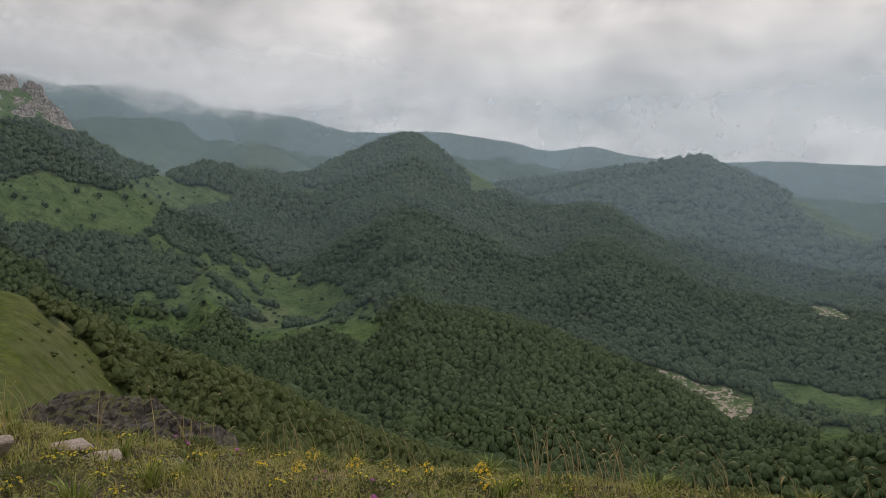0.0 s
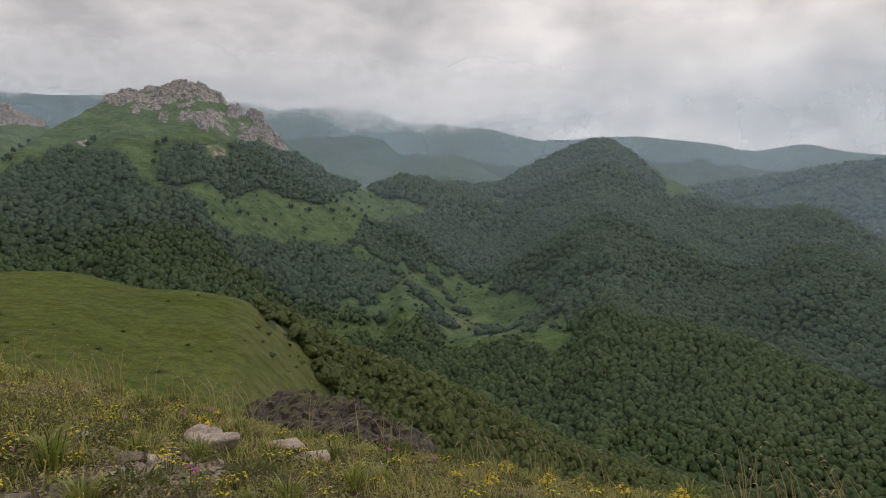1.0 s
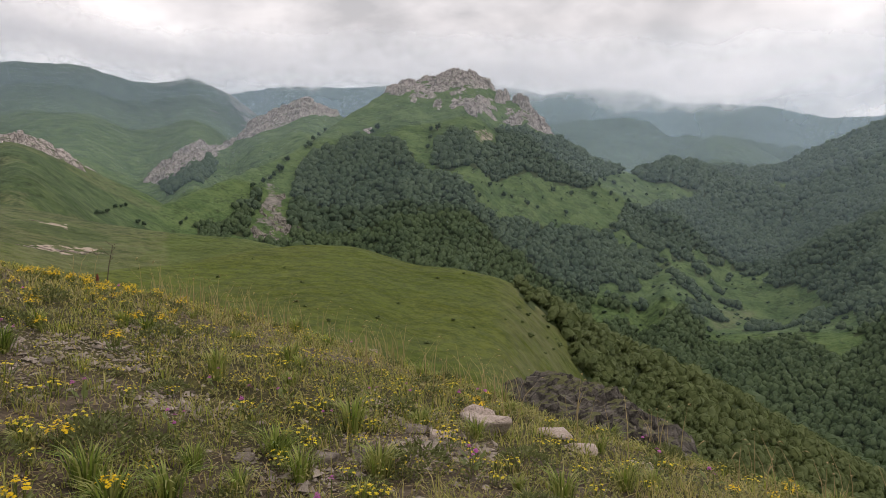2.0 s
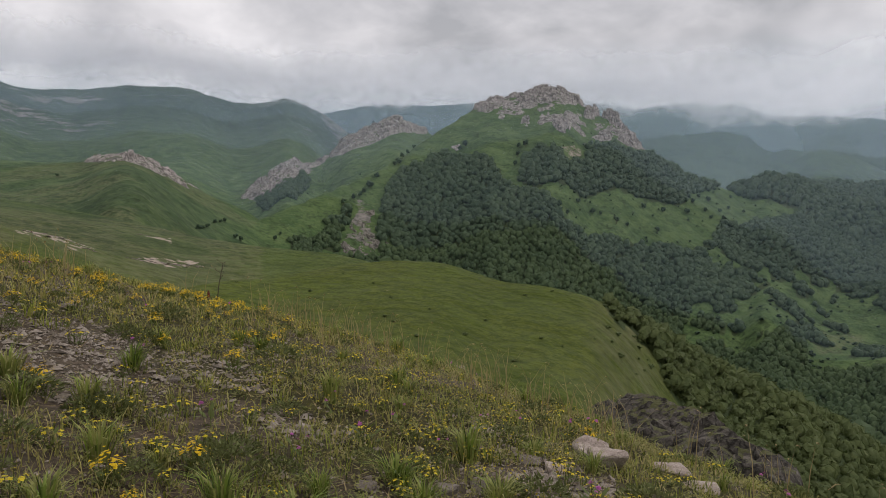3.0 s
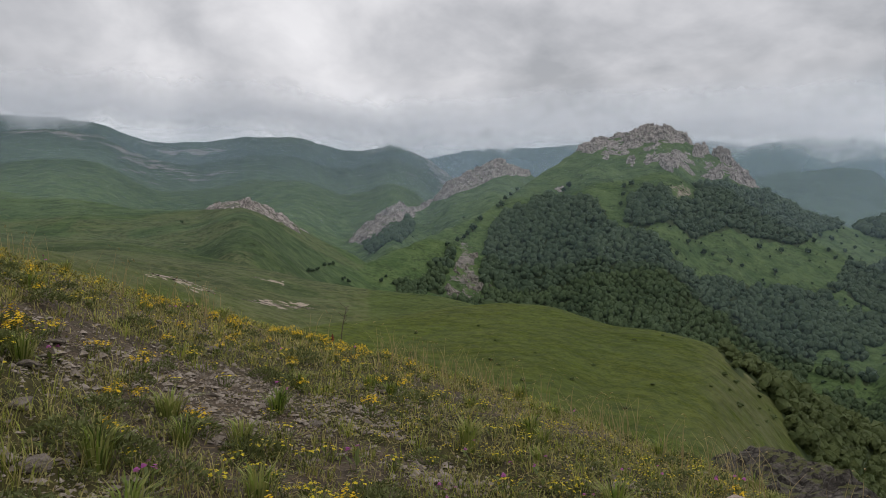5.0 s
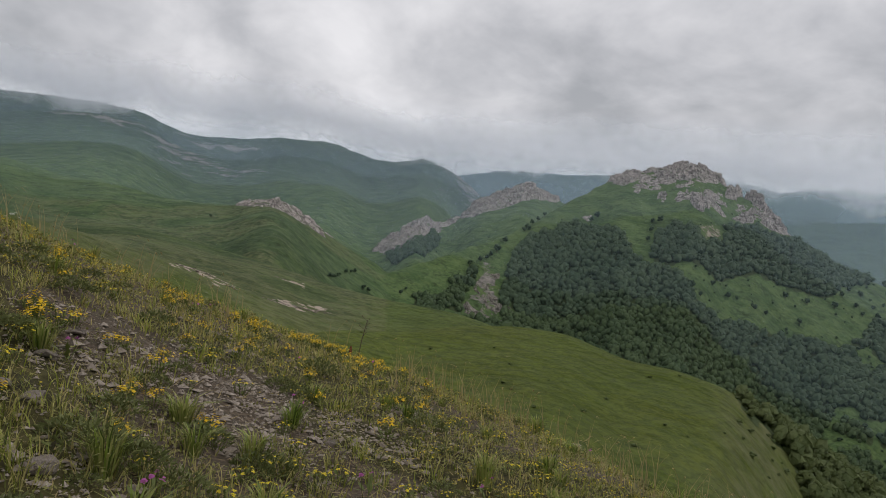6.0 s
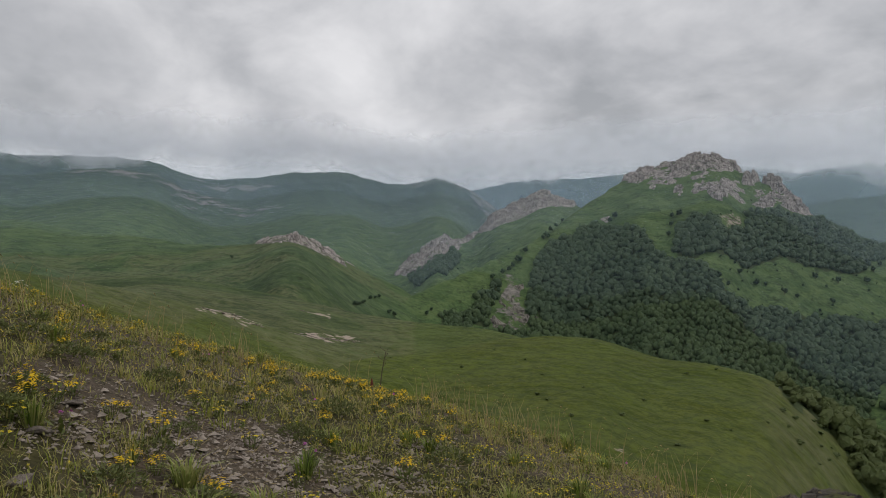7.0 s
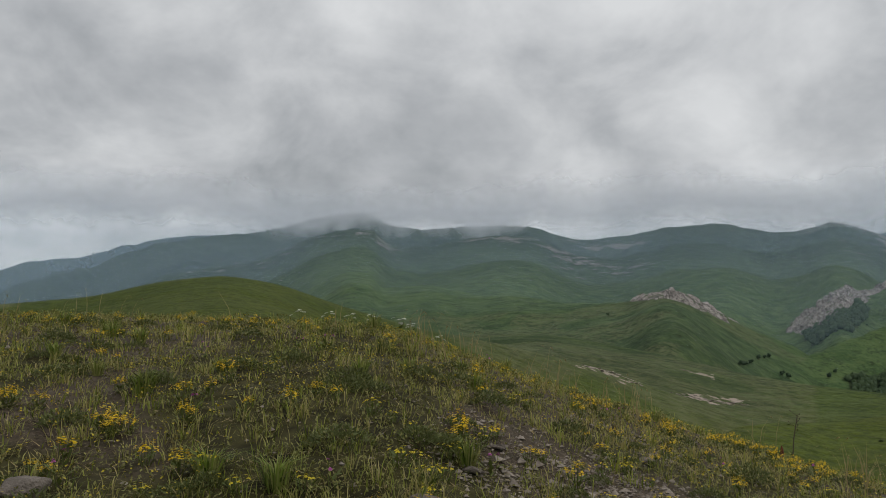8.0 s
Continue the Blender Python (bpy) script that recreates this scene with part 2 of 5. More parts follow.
CRESTS = dict(
    knoll=Crest([(75, -14, 75), (66, -8, 85), (61.2, -4.7, 92), (57.9, -4.3, 97), (55.4, -4.3, 102), (50.2, -3.3, 110), (45.8, -2.9, 112), (41.8, -3.1, 112),
                 (37.3, -4.6, 106), (34.2, -4.8, 106), (30.2, -5.7, 104), (27, -7.8, 108), (24.5, -9.2, 118), (19.6, -11.6, 145), (13.8, -13.7, 180),
                 (10, -15.8, 205), (3.8, -18.3, 245), (-0.7, -19.4, 270), (-5.2, -20.3, 300), (-12, -22.5, 320), (-22, -27, 330), (-60, -30, 300), (110, -20, 75)],
                0.12, 0.35, 0.6, 0.7, 30.0),
    outcrop=Crest([(42, -19, 34), (33, -15, 40), (30, -14, 42), (26, -13.3, 42), (22.4, -14.3, 40), (18, -16.4, 36), (16, -17.8, 34), (11, -21, 30), (0, -27, 26), (-60, -35, 26), (60, -24, 32)],
                  0.28, 0.5, 0.6, 0.5, 6.0),
    spur=Crest([(4, -26, 330), (-5.2, -21.4, 340), (-14, -20.5, 350), (-19.8, -19.8, 360), (-23.3, -18.2, 370), (-27.4, -17.0, 390), (-31.7, -15.6, 410), (-45, -13, 450), (-80, -18, 450), (20, -35, 330)],
               0.3, 0.35, 0.8, 3.0, 60.0),
    inner_spur=Crest([(26, -14, 600), (14, -9.4, 640), (5, -8.1, 625), (0, -7.7, 600), (-5, -8.6, 580), (-9.6, -10.1, 560), (-14.7, -11.9, 540), (-20, -14.4, 515), (-24, -17.9, 500), (-30, -23, 480)],
                     0.28, 0.32, 0.8, 4.0, 90.0),
    cone=Crest([(40, -6, 900, 0.4), (26, 0, 1000, 0.4), (22, 1.8, 1050, 0.4), (20.3, 2.6, 1080, 0.38), (18.1, 3.4, 1060, 0.36), (16.5, 3.2, 1110, 0.35), (14.9, 2.75, 1150, 0.34), (12.4, 2.6, 1200, 0.32), (10.2, 2.8, 1250, 0.31), (8.1, 3.8, 1270, 0.31), (5.9, 4.9, 1290, 0.31),
                (4.15, 5.5, 1300, 0.31), (2.8, 5.85, 1300, 0.31), (1.9, 5.7, 1300, 0.31), (0.6, 4.95, 1290, 0.31), (-0.7, 4.05, 1270, 0.3), (-2.0, 3.1, 1260, 0.3), (-3.4, 2.4, 1240, 0.29), (-4.7, 1.55, 1220, 0.28), (-6, 0.75, 1200, 0.27), (-9.1, 0.0, 1150, 0.25), (-10.8, 0.35, 1100, 0.25),
                (-12.5, 0.1, 1080, 0.24), (-13.8, -0.6, 1060, 0.23), (-15.9, -1.95, 1030, 0.21), (-17.9, -3.0, 1000, 0.2), (-19.9, -4.2, 980, 0.19), (-25.6, -5.9, 920, 0.16), (-31.4, -6.1, 930, 0.16), (-50, -5, 950, 0.2), (-90, -9, 900, 0.2)],
               0.3, 0.5, 0.3, 20.0, 190.0, soft=0.008),
    rock=Crest([(64, -7, 540), (61, -2.6, 570), (59.4, -1.1, 590), (58.1, -0.75, 600), (56, 0.35, 625), (53.84, 1.25, 655), (51.65, 2.1, 690), (49.46, 3.1, 725), (47.24, 4.1, 775), (45.03, 5.35, 830), (42.82, 6.95, 890), (39.74, 8.75, 950), (38.43, 9.55, 965), (36.25, 9.85, 985), (34.3, 10.35, 1000),
                (33.2, 10.4, 1000), (31.8, 9.6, 1000), (31.1, 8.8, 995), (30.4, 8.6, 990), (29.9, 8.1, 985), (29.3, 8.1, 980), (28.45, 7.6, 978), (28.1, 7.0, 975), (27.2, 6.2, 970), (26.55, 5.6, 965), (24.66, 4.25, 960, 0.45), (23.1, 3.3, 970, 0.4), (21.2, 2.75, 1000, 0.36), (19, 1.8, 1040, 0.34), (12, -3, 1050, 0.34)],
               0.52, 0.6, 0.3, 7.0, 110.0, 0.1, soft=0.008),
    far_crag=Crest([(66, -6, 800), (62, -1.6, 900), (59.5, -0.4, 960), (58, 0.7, 1000), (57.3, 1.5, 1020), (56.9, 2.3, 1030), (56.2, 3.1, 1040), (55.2, 3.8, 1060), (53, 4.25, 1110), (51.2, 4.8, 1150), (50.8, 5.3, 1165), (49.5, 6.7, 1200), (47.7, 7.35, 1230), (46.2, 8.15, 1250), (45.1, 8.0, 1255), (43.5, 7.2, 1260), (41.8, 6.5, 1260), (34, 3, 1260)],
                   0.36, 0.6, 0.3, 5.0, 120.0, 0.1, soft=0.006),
    rolling=Crest([(125, -2, 420), (105, 0.8, 420), (90, 1.6, 400), (82, 1.7, 380), (75.2, 1.9, 350), (71.8, 1.4, 335), (68.2, 0.7, 320), (64.4, -0.1, 305), (60.4, -1.1, 290), (56.2, -1.8, 275), (50.2, -2.4, 255), (47.5, -3.1, 250), (42, -5, 240), (34, -10, 230)],
                  0.1, 0.3, 0.8, 1.2, 60.0),
    back_hill=Crest([(150, 1, 180), (125, 2.0, 180), (114, 3.3, 180), (108.1, 4.1, 175), (104.1, 5.3, 170), (99.3, 6.0, 170), (95.1, 5.4, 172), (90.7, 3.9, 178), (84.5, 2.2, 190), (77.5, 0.9, 200), (70, -1.0, 205), (60, -5, 205)],
                    0.22, 0.3, 1.0, 0.6, 40.0),
    round_hill=Crest([(96, 3.5, 950), (88, 5.2, 920), (83.8, 5.6, 900), (80.4, 4.9, 860), (76.8, 4.75, 800), (72.9, 4.15, 720), (68.6, 4.15, 665), (66.9, 4.75, 655), (65.6, 5.05, 652), (64.2, 4.7, 650), (63.2, 4.05, 650), (61.6, 3.2, 650), (60.8, 2.6, 652), (59, 1.75, 655), (56.5, 0.6, 670), (54, -2, 680)],
                     0.2, 0.3, 0.4, 3.0, 70.0, 0.05, soft=0.01),
    west_range=Crest([(150, 4, 3400), (125, 5, 3300), (114.1, 5.6, 3200), (112.5, 6.3, 3150), (109, 6.85, 3050), (106.9, 7.7, 2950), (102.7, 8.75, 2850), (97.4, 9.2, 2700), (94.8, 9.9, 2600), (92.7, 10.6, 2550), (90, 11.0, 2500), (88, 10.9, 2500), (86.9, 10.1, 2500), (84.2, 9.9, 2480), (81, 10.1, 2450),
                      (78.4, 10.25, 2400), (75.4, 10.0, 2400), (73.4, 9.35, 2400), (71.8, 8.95, 2420), (69, 9.1, 2480), (65.2, 9.75, 2450), (61.3, 9.85, 2400), (59.5, 9.3, 2330), (58, 8.9, 2260), (56.4, 8.95, 2200), (54, 9.45, 2120), (52.3, 8.8, 2100), (50.9, 8.1, 2100), (47.6, 5.5, 2120), (42, 1.5, 2150)],
                     0.25, 0.5, 0.3, 16.0, 420.0, 0.05, furrow=0.75, soft=0.01),
    north_range=Crest([(60, 6, 3400), (52, 8.2, 3400), (48.1, 9.1, 3350), (43, 9.1, 3300), (36, 9.5, 3300), (30.1, 9.2, 3250), (27.4, 8.6, 3200), (24.2, 8.9, 3180), (20.4, 8.7, 3150), (18.1, 7.8, 3120), (15.7, 7.55, 3100), (12.3, 7.3, 3050), (9.8, 6.75, 3000), (7.2, 6.05, 2950), (3.7, 6.2, 2900), (0.2, 6.1, 2880),
                       (-2.5, 5.85, 2850), (-5.1, 5.4, 2820), (-7.3, 4.75, 2800), (-9.5, 4.4, 2800), (-12, 4.0, 2800), (-16.2, 3.3, 2850), (-22, 1.8, 2900), (-35, -2, 2900)],
                      0.34, 0.5, 0.35, 20.0, 420.0, 0.03, furrow=0.6, soft=0.01),
    green_hill=Crest([(24, -1, 2250), (19.3, 2.9, 2200), (17.3, 3.9, 2200), (14.9, 5.4, 2200), (12.4, 4.5, 2200), (10.2, 3.2, 2200), (6, 0, 2200)], 0.4, 0.5, 0.5, 10.0, 150.0),
    east_hill=Crest([(6, -2, 1900), (-2, 1.5, 1950), (-5.1, 2.3, 1980), (-9.5, 2.55, 1950), (-12, 3.0, 1920), (-15.8, 3.3, 1880), (-19.4, 3.9, 1850), (-21.4, 3.0, 1830), (-22.9, 2.4, 1800), (-27.7, -0.1, 1700), (-31.4, -2.3, 1600), (-45, -5, 1500), (-90, -6, 1500)],
                    0.36, 0.5, 0.4, 34.0, 300.0, soft=0.01),
    east_range=Crest([(-8, 0, 3000), (-17, 2.5, 3000), (-21.4, 3.4, 3000), (-24, 3.6, 2950), (-27.2, 2.9, 2900), (-31.2, 2.0, 2850), (-40, 1.5, 2800), (-90, 1.0, 2800)], 0.35, 0.5, 0.5, 25.0, 350.0),
    horizon=Crest([(-180, 3.5, 4200), (-100, 3.0, 4200), (-40, 3.0, 4200), (-31.2, 3.0, 4200), (-25.4, 3.5, 4250), (-20, 3.5, 4300), (-16.2, 3.9, 4300), (-13.7, 4.3, 4300), (-11.6, 5.0, 4300), (-8.6, 4.6, 4300), (-4, 4.3, 4300), (20, 4, 4300), (114, 4.0, 4300), (180, 3.5, 4200)],
                  0.4, 0.5, 0.6),
)
# The brow of the near turf: bearing, angle down to it, distance.
BROW = [(-180, -6, 10), (-120, -15, 8), (-60, -21.5, 6.5), (-18.2, -21.4, 6), (-9.7, -21.6, 6), (-0.7, -21.1, 6), (8.3, -20.2, 6.2), (16.9, -18.9, 6.5), (24.7, -17.2, 6.8), (30, -15.3, 7.2), (34, -14.2, 7.5), (40.8, -11.6, 8.2),
        (47.5, -9.3, 9), (53.6, -7.6, 9.6), (59.1, -6.3, 10.2), (64.4, -4.9, 10.5), (71.1, -2.6, 10.3), (75, -1.5, 10), (79.2, 0.0, 9.6), (85.4, 2.2, 9.6), (90.7, 2.7, 10), (99.2, 2.8, 11), (107, 2.9, 12), (114, 3.1, 13), (140, 2, 13), (180, -6, 10)]
BROW_EL, BROW_R = table(BROW, 1, 1.5), table(BROW, 2, 3.0)


def near_turf(az, r, x, y):
    e, d = np.tan(np.radians(np.interp(az, GRID, BROW_EL))), np.interp(az, GRID, BROW_R)
    s = np.minimum(r, 1.7 * d)
    z = s * e - EYE * (1 - s / d) ** 2 + np.maximum(r - s, 0) * (e - 2 * EYE * 0.7 / d)
    lumps = fractal(x, y, 1.3, 3, 0.5, 40) * 0.035 + fractal(x, y, 0.25, 2, 0.5, 44) * 0.012
    return z + lumps * np.clip(r / 2.0, 0.3, 1) * np.clip(40 / (r + 1), 0, 1)


def ground_height(x, y):
    x, y = np.asarray(x, float), np.asarray(y, float)
    az, r = np.degrees(np.arctan2(-x, y)), np.hypot(x, y)
    layers = [near_turf(az, r, x, y), -175 + 0 * r] + [c.height(az, r, x, y) for c in CRESTS.values()]
    k = 0.005 * r + 0.04
    top = np.max(layers, axis=0)
    return top + k * np.log(sum(np.exp(np.clip((z - top) / k, -50, 0)) for z in layers))

# ---------- materials ----------
def material(name):
    m = bpy.data.materials.new(name)
    m.use_nodes = True
    return m, Net(m.node_tree)


def finish(n, color, rough=0.85, bump=None, distance=0.05, strength=0.6, spec=0.25, extra=None):
    b = n.add("ShaderNodeBsdfPrincipled", Base_Color=color, Roughness=rough)
    b.inputs["Specular IOR Level"].default_value = spec
    if bump is not None:
        n.put(b, "Normal", n.add("ShaderNodeBump", Strength=strength, Distance=distance, Height=bump))
    out = b
    if extra:  # light that shines through leaves and petals
        t = n.add("ShaderNodeBsdfTranslucent", Color=color)
        out = n.add("ShaderNodeMixShader", Fac=extra, i1=b, i2=t)
    n.add("ShaderNodeOutputMaterial", Surface=out)


def position(n):
    return n.add("ShaderNodeNewGeometry").outputs["Position"]


def ground_material():
    m, n = material("turf_and_soil")
    pos = position(n)
    z = n.add("ShaderNodeSeparateXYZ", Vector=pos).outputs[2]

    def mask(name):
        return n.add("ShaderNodeAttribute", {"attribute_name": name}).outputs["Fac"]
    fine, mid, wide, huge = n.noise(pos, 9.0, 4), n.noise(pos, 0.7, 4), n.noise(pos, 0.05, 4, 0.6), n.noise(pos, 0.009, 4, 0.6)
    # far pasture
    grass = n.mix(n.ramp(huge, (0.35, 0.0), (0.65, 1.0)), GRASS_A, GRASS_B)
    grass = n.mix(n.ramp(wide, (0.4, 0.0), (0.7, 0.75)), grass, GRASS_C)
    grass = n.mix(n.ramp(n.math("ADD", n.math("MULTIPLY", mid, 0.5), n.math("MULTIPLY", n.noise(pos, 2.3, 3, 0.6), 0.5)), (0.42, 0.0), (0.6, 0.75)), grass, GRASS_D)
    # narrow paths trodden along the slope
    wob = n.math("ADD", n.math("MULTIPLY", z, 2.6), n.math("MULTIPLY", n.noise(pos, 0.07, 4), 4.5))
    tread = n.ramp(n.math("ABSOLUTE", n.math("SINE", n.math("MULTIPLY", wob, 3.1))), (0.0, 1.0), (0.5, 0.0))
    tread = n.math("MULTIPLY", tread, n.math("MULTIPLY", n.ramp(n.noise(pos, 0.11, 2), (0.36, 0.0), (0.56, 1.0)), mask("terrace")))
    grass = n.mix(n.math("MULTIPLY", tread, 0.42), grass, (0.026, 0.032, 0.007))
    dry = n.math("MULTIPLY", mask("dry"), n.ramp(n.noise(pos, 0.25, 4, 0.6), (0.35, 0.0), (0.65, 0.7)))
    # distance haze put into the colour: far pasture gets darker and bluer
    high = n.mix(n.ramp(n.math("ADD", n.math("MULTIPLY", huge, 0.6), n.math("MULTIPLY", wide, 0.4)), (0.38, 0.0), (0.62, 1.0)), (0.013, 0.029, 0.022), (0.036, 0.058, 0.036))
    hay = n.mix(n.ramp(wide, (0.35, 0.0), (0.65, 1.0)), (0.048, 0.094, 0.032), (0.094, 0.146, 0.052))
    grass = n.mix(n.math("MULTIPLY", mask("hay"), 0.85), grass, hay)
    grass = n.mix(n.math("MULTIPLY", mask("far_tint"), 0.9), grass, high)
    grass = n.mix(dry, grass, (0.15, 0.145, 0.078))
    # tufts, hummocks and low shrubs that mottle the pasture
    mottle = n.math("ADD", n.math("MULTIPLY", n.noise(pos, 0.32, 5, 0.7), 0.5), n.math("MULTIPLY", n.noise(n.vec("MULTIPLY", pos, (1, 1, 1.8)), 0.06, 6, 0.75), 0.5))
    rough = mask("rough")
    grass = n.mix(n.math("MULTIPLY", rough, n.ramp(mottle, (0.40, 0.8), (0.50, 0.0))), grass, (0.020, 0.034, 0.011))
    grass = n.mix(n.math("MULTIPLY", rough, n.ramp(mottle, (0.51, 0.0), (0.62, 0.55))), grass, (0.110, 0.145, 0.052))
    # stony soil of the near brow
    stony = n.add("ShaderNodeTexVoronoi", Vector=pos, Scale=62.0)
    soil = n.mix(n.math("MULTIPLY", stony.outputs["Color"], 1.0), (0.028, 0.018, 0.012), (0.155, 0.118, 0.086))
    soil = n.mix(n.ramp(fine, (0.3, 0.0), (0.7, 0.8)), soil, (0.055, 0.048, 0.032))
    turf = n.mix(n.ramp(fine, (0.3, 0.0), (0.7, 1.0)), (0.016, 0.0145, 0.006), (0.078, 0.070, 0.024))
    bare = n.math("ADD", mask("bare"), n.math("MULTIPLY", n.math("SUBTRACT", mid, 0.5), 0.9))
    near = n.mix(n.ramp(bare, (0.4, 0.0), (0.6, 1.0)), turf, soil)
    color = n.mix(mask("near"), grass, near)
    # floor of the woods
    edge = n.math("ADD", mask("wood"), n.math("MULTIPLY", n.math("SUBTRACT", wide, 0.5), 0.5))
    color = n.mix(n.ramp(edge, (0.42, 0.0), (0.58, 1.0)), color, n.mix(wide, (0.03, 0.044, 0.017), (0.055, 0.075, 0.026)))
    # bare rock and loose stones
    beds = n.noise(n.vec("MULTIPLY", pos, (0.13, 0.13, 0.36)), 1.0, 6, 0.7)
    stone = n.ramp(beds, (0.32, (0.06, 0.057, 0.052)), (0.48, (0.155, 0.143, 0.13)), (0.62, (0.25, 0.225, 0.20)), (0.75, (0.12, 0.112, 0.10)))
    ledges = n.noise(n.vec("MULTIPLY", pos, (0.007, 0.007, 0.06)), 1.0, 6, 0.7)
    rk = n.math("ADD", n.math("MULTIPLY", n.math("SUBTRACT", n.noise(pos, 0.04, 6, 0.75), 0.5), 1.3), n.math("MULTIPLY", n.math("SUBTRACT", ledges, 0.5), 2.2))
    rk = n.math("ADD", mask("rock"), rk)
    color = n.mix(n.ramp(rk, (0.46, 0.0), (0.56, 1.0)), color, stone)
    sc = n.math("ADD", mask("scree"), n.math("MULTIPLY", n.math("SUBTRACT", n.noise(pos, 0.22, 5, 0.7), 0.5), 2.2))
    color = n.mix(n.ramp(sc, (0.45, 0.0), (0.55, 1.0)), color, n.mix(mid, (0.30, 0.24, 0.195), (0.40, 0.335, 0.28)))
    dk = n.math("ADD", mask("dark"), n.math("MULTIPLY", n.math("SUBTRACT", n.noise(pos, 0.35, 5, 0.65), 0.5), 1.0))
    shale = n.ramp(n.noise(n.vec("MULTIPLY", pos, (1.0, 1.0, 5.0)), 1.2, 6, 0.7), (0.3, (0.045, 0.040, 0.031)), (0.5, (0.11, 0.096, 0.078)), (0.7, (0.19, 0.168, 0.14)))
    color = n.mix(n.ramp(dk, (0.45, 0.0), (0.55, 1.0)), color, shale)
    lumps = n.math("ADD", n.math("MULTIPLY", n.noise(pos, 0.22, 5, 0.65), 2.0), n.math("ADD", n.math("MULTIPLY", n.noise(pos, 0.02, 5, 0.65), 14.0), n.math("MULTIPLY", n.noise(pos, 0.005, 4, 0.6), 36.0)))
    lumps = n.math("ADD", lumps, n.math("MULTIPLY", fine, 0.05))
    finish(n, color, 0.92, lumps, 1.0, 0.5, 0.15)
    return m


GRASS_A, GRASS_B, GRASS_C, GRASS_D = (0.061, 0.085, 0.011), (0.089, 0.113, 0.014), (0.097, 0.106, 0.021), (0.029, 0.044, 0.008)
M_GROUND = ground_material()


def leaf_material(name, a, b, scale, fine, through=0.25, grain=3.0):
    m, n = material(name)
    pos = position(n)
    island = n.add("ShaderNodeNewGeometry").outputs["Random Per Island"]
    tone = n.math("ADD", n.math("MULTIPLY", n.math("ADD", n.noise(pos, scale, 3), n.noise(pos, scale * 7, 2)), 0.42), n.math("MULTIPLY", island, 0.16))
    color = n.mix(n.ramp(tone, (0.3, 0.0), (0.75, 1.0)), a, b)
    speck = n.noise(pos, fine, 4, 0.65)
    color = n.mix(n.ramp(speck, (0.35, 0.3), (0.6, 0.0)), color, tuple(v * 0.45 for v in a))
    finish(n, color, 0.7, speck, grain, 0.9, 0.25, through)
    return m


M_WOODS = leaf_material("beech_foliage", (0.054, 0.096, 0.054), (0.108, 0.158, 0.076), 0.02, 0.85, 0.35, 0.8)
M_WOODS_VALLEY = leaf_material("hornbeam_foliage", (0.054, 0.096, 0.040), (0.110, 0.160, 0.058), 0.02, 1.1, 0.35, 0.6)
M_WOODS_NEAR = leaf_material("oak_foliage", (0.088, 0.124, 0.040), (0.165, 0.198, 0.064), 0.05, 2.2, 0.4, 0.3)
M_BUSH = leaf_material("bush_foliage", (0.085, 0.115, 0.038), (0.15, 0.185, 0.06), 0.3, 6.0, 0.25, 0.1)


def stone_material(name, a, b, c, scale, beds=1.0, rough=0.9, bump=0.3, ledge=None):
    m, n = material(name)
    pos = position(n)
    rnd = n.add("ShaderNodeObjectInfo").outputs["Random"]
    island = n.add("ShaderNodeNewGeometry").outputs["Random Per Island"]
    base = n.noise(n.vec("MULTIPLY", pos, (1, 1, beds)), scale, 6, 0.65)
    grain = n.noise(pos, scale * 7, 4, 0.7)
    color = n.ramp(base, (0.3, a), (0.5, b), (0.7, c))
    color = n.mix(n.ramp(grain, (0.4, 0.0), (0.65, 0.6)), color, tuple(v * 0.6 for v in a))
    color = n.mix(n.math("MULTIPLY", n.math("ADD", rnd, island), 0.25), color, tuple(v * 0.75 for v in b))
    if ledge:  # dark cracks, and grass on the level tops
        crack = n.add("ShaderNodeTexVoronoi", {"feature": "DISTANCE_TO_EDGE"}, Vector=n.vec("ADD", n.vec("MULTIPLY", pos, (1, 1, 0.6)), n.vec("MULTIPLY", n.add("ShaderNodeTexNoise", Vector=pos, Scale=scale, Detail=4.0).outputs["Color"], (0.9 / scale,) * 3)), Scale=scale * 0.9).outputs["Distance"]
        color = n.mix(n.ramp(crack, (0.02, 0.75), (0.12, 0.0)), color, tuple(v * 0.3 for v in a))
        flat = n.add("ShaderNodeSeparateXYZ", Vector=n.add("ShaderNodeNewGeometry").outputs["True Normal"]).outputs[2]
        flat = n.math("ADD", flat, n.math("MULTIPLY", n.math("SUBTRACT", n.noise(pos, scale * 0.4, 5, 0.7), 0.5), 1.6))
        color = n.mix(n.ramp(flat, (0.80, 0.0), (0.92, 0.9)), color, ledge)
    finish(n, color, rough, n.math("ADD", base, n.math("MULTIPLY", grain, 0.4)), bump, 0.8, 0.2)
    return m


M_CRAG = stone_material("weathered_limestone", (0.23, 0.205, 0.19), (0.48, 0.43, 0.40), (0.66, 0.60, 0.555), 0.22, 2.5, 0.92, 1.0, (0.045, 0.072, 0.022))
M_GULLY = stone_material("brown_gully_rock", (0.13, 0.12, 0.10), (0.27, 0.245, 0.21), (0.42, 0.38, 0.33), 0.22, 2.5, 0.92, 1.0, (0.05, 0.072, 0.024))
M_STONE = stone_material("pale_field_stone", (0.13, 0.108, 0.09), (0.25, 0.212, 0.178), (0.37, 0.32, 0.275), 9.0, 1.5, 0.9, 0.06)
M_GRAVEL = stone_material("pale_gravel", (0.19, 0.16, 0.13), (0.32, 0.272, 0.225), (0.46, 0.40, 0.34), 9.0, 1.0, 0.92, 0.01)
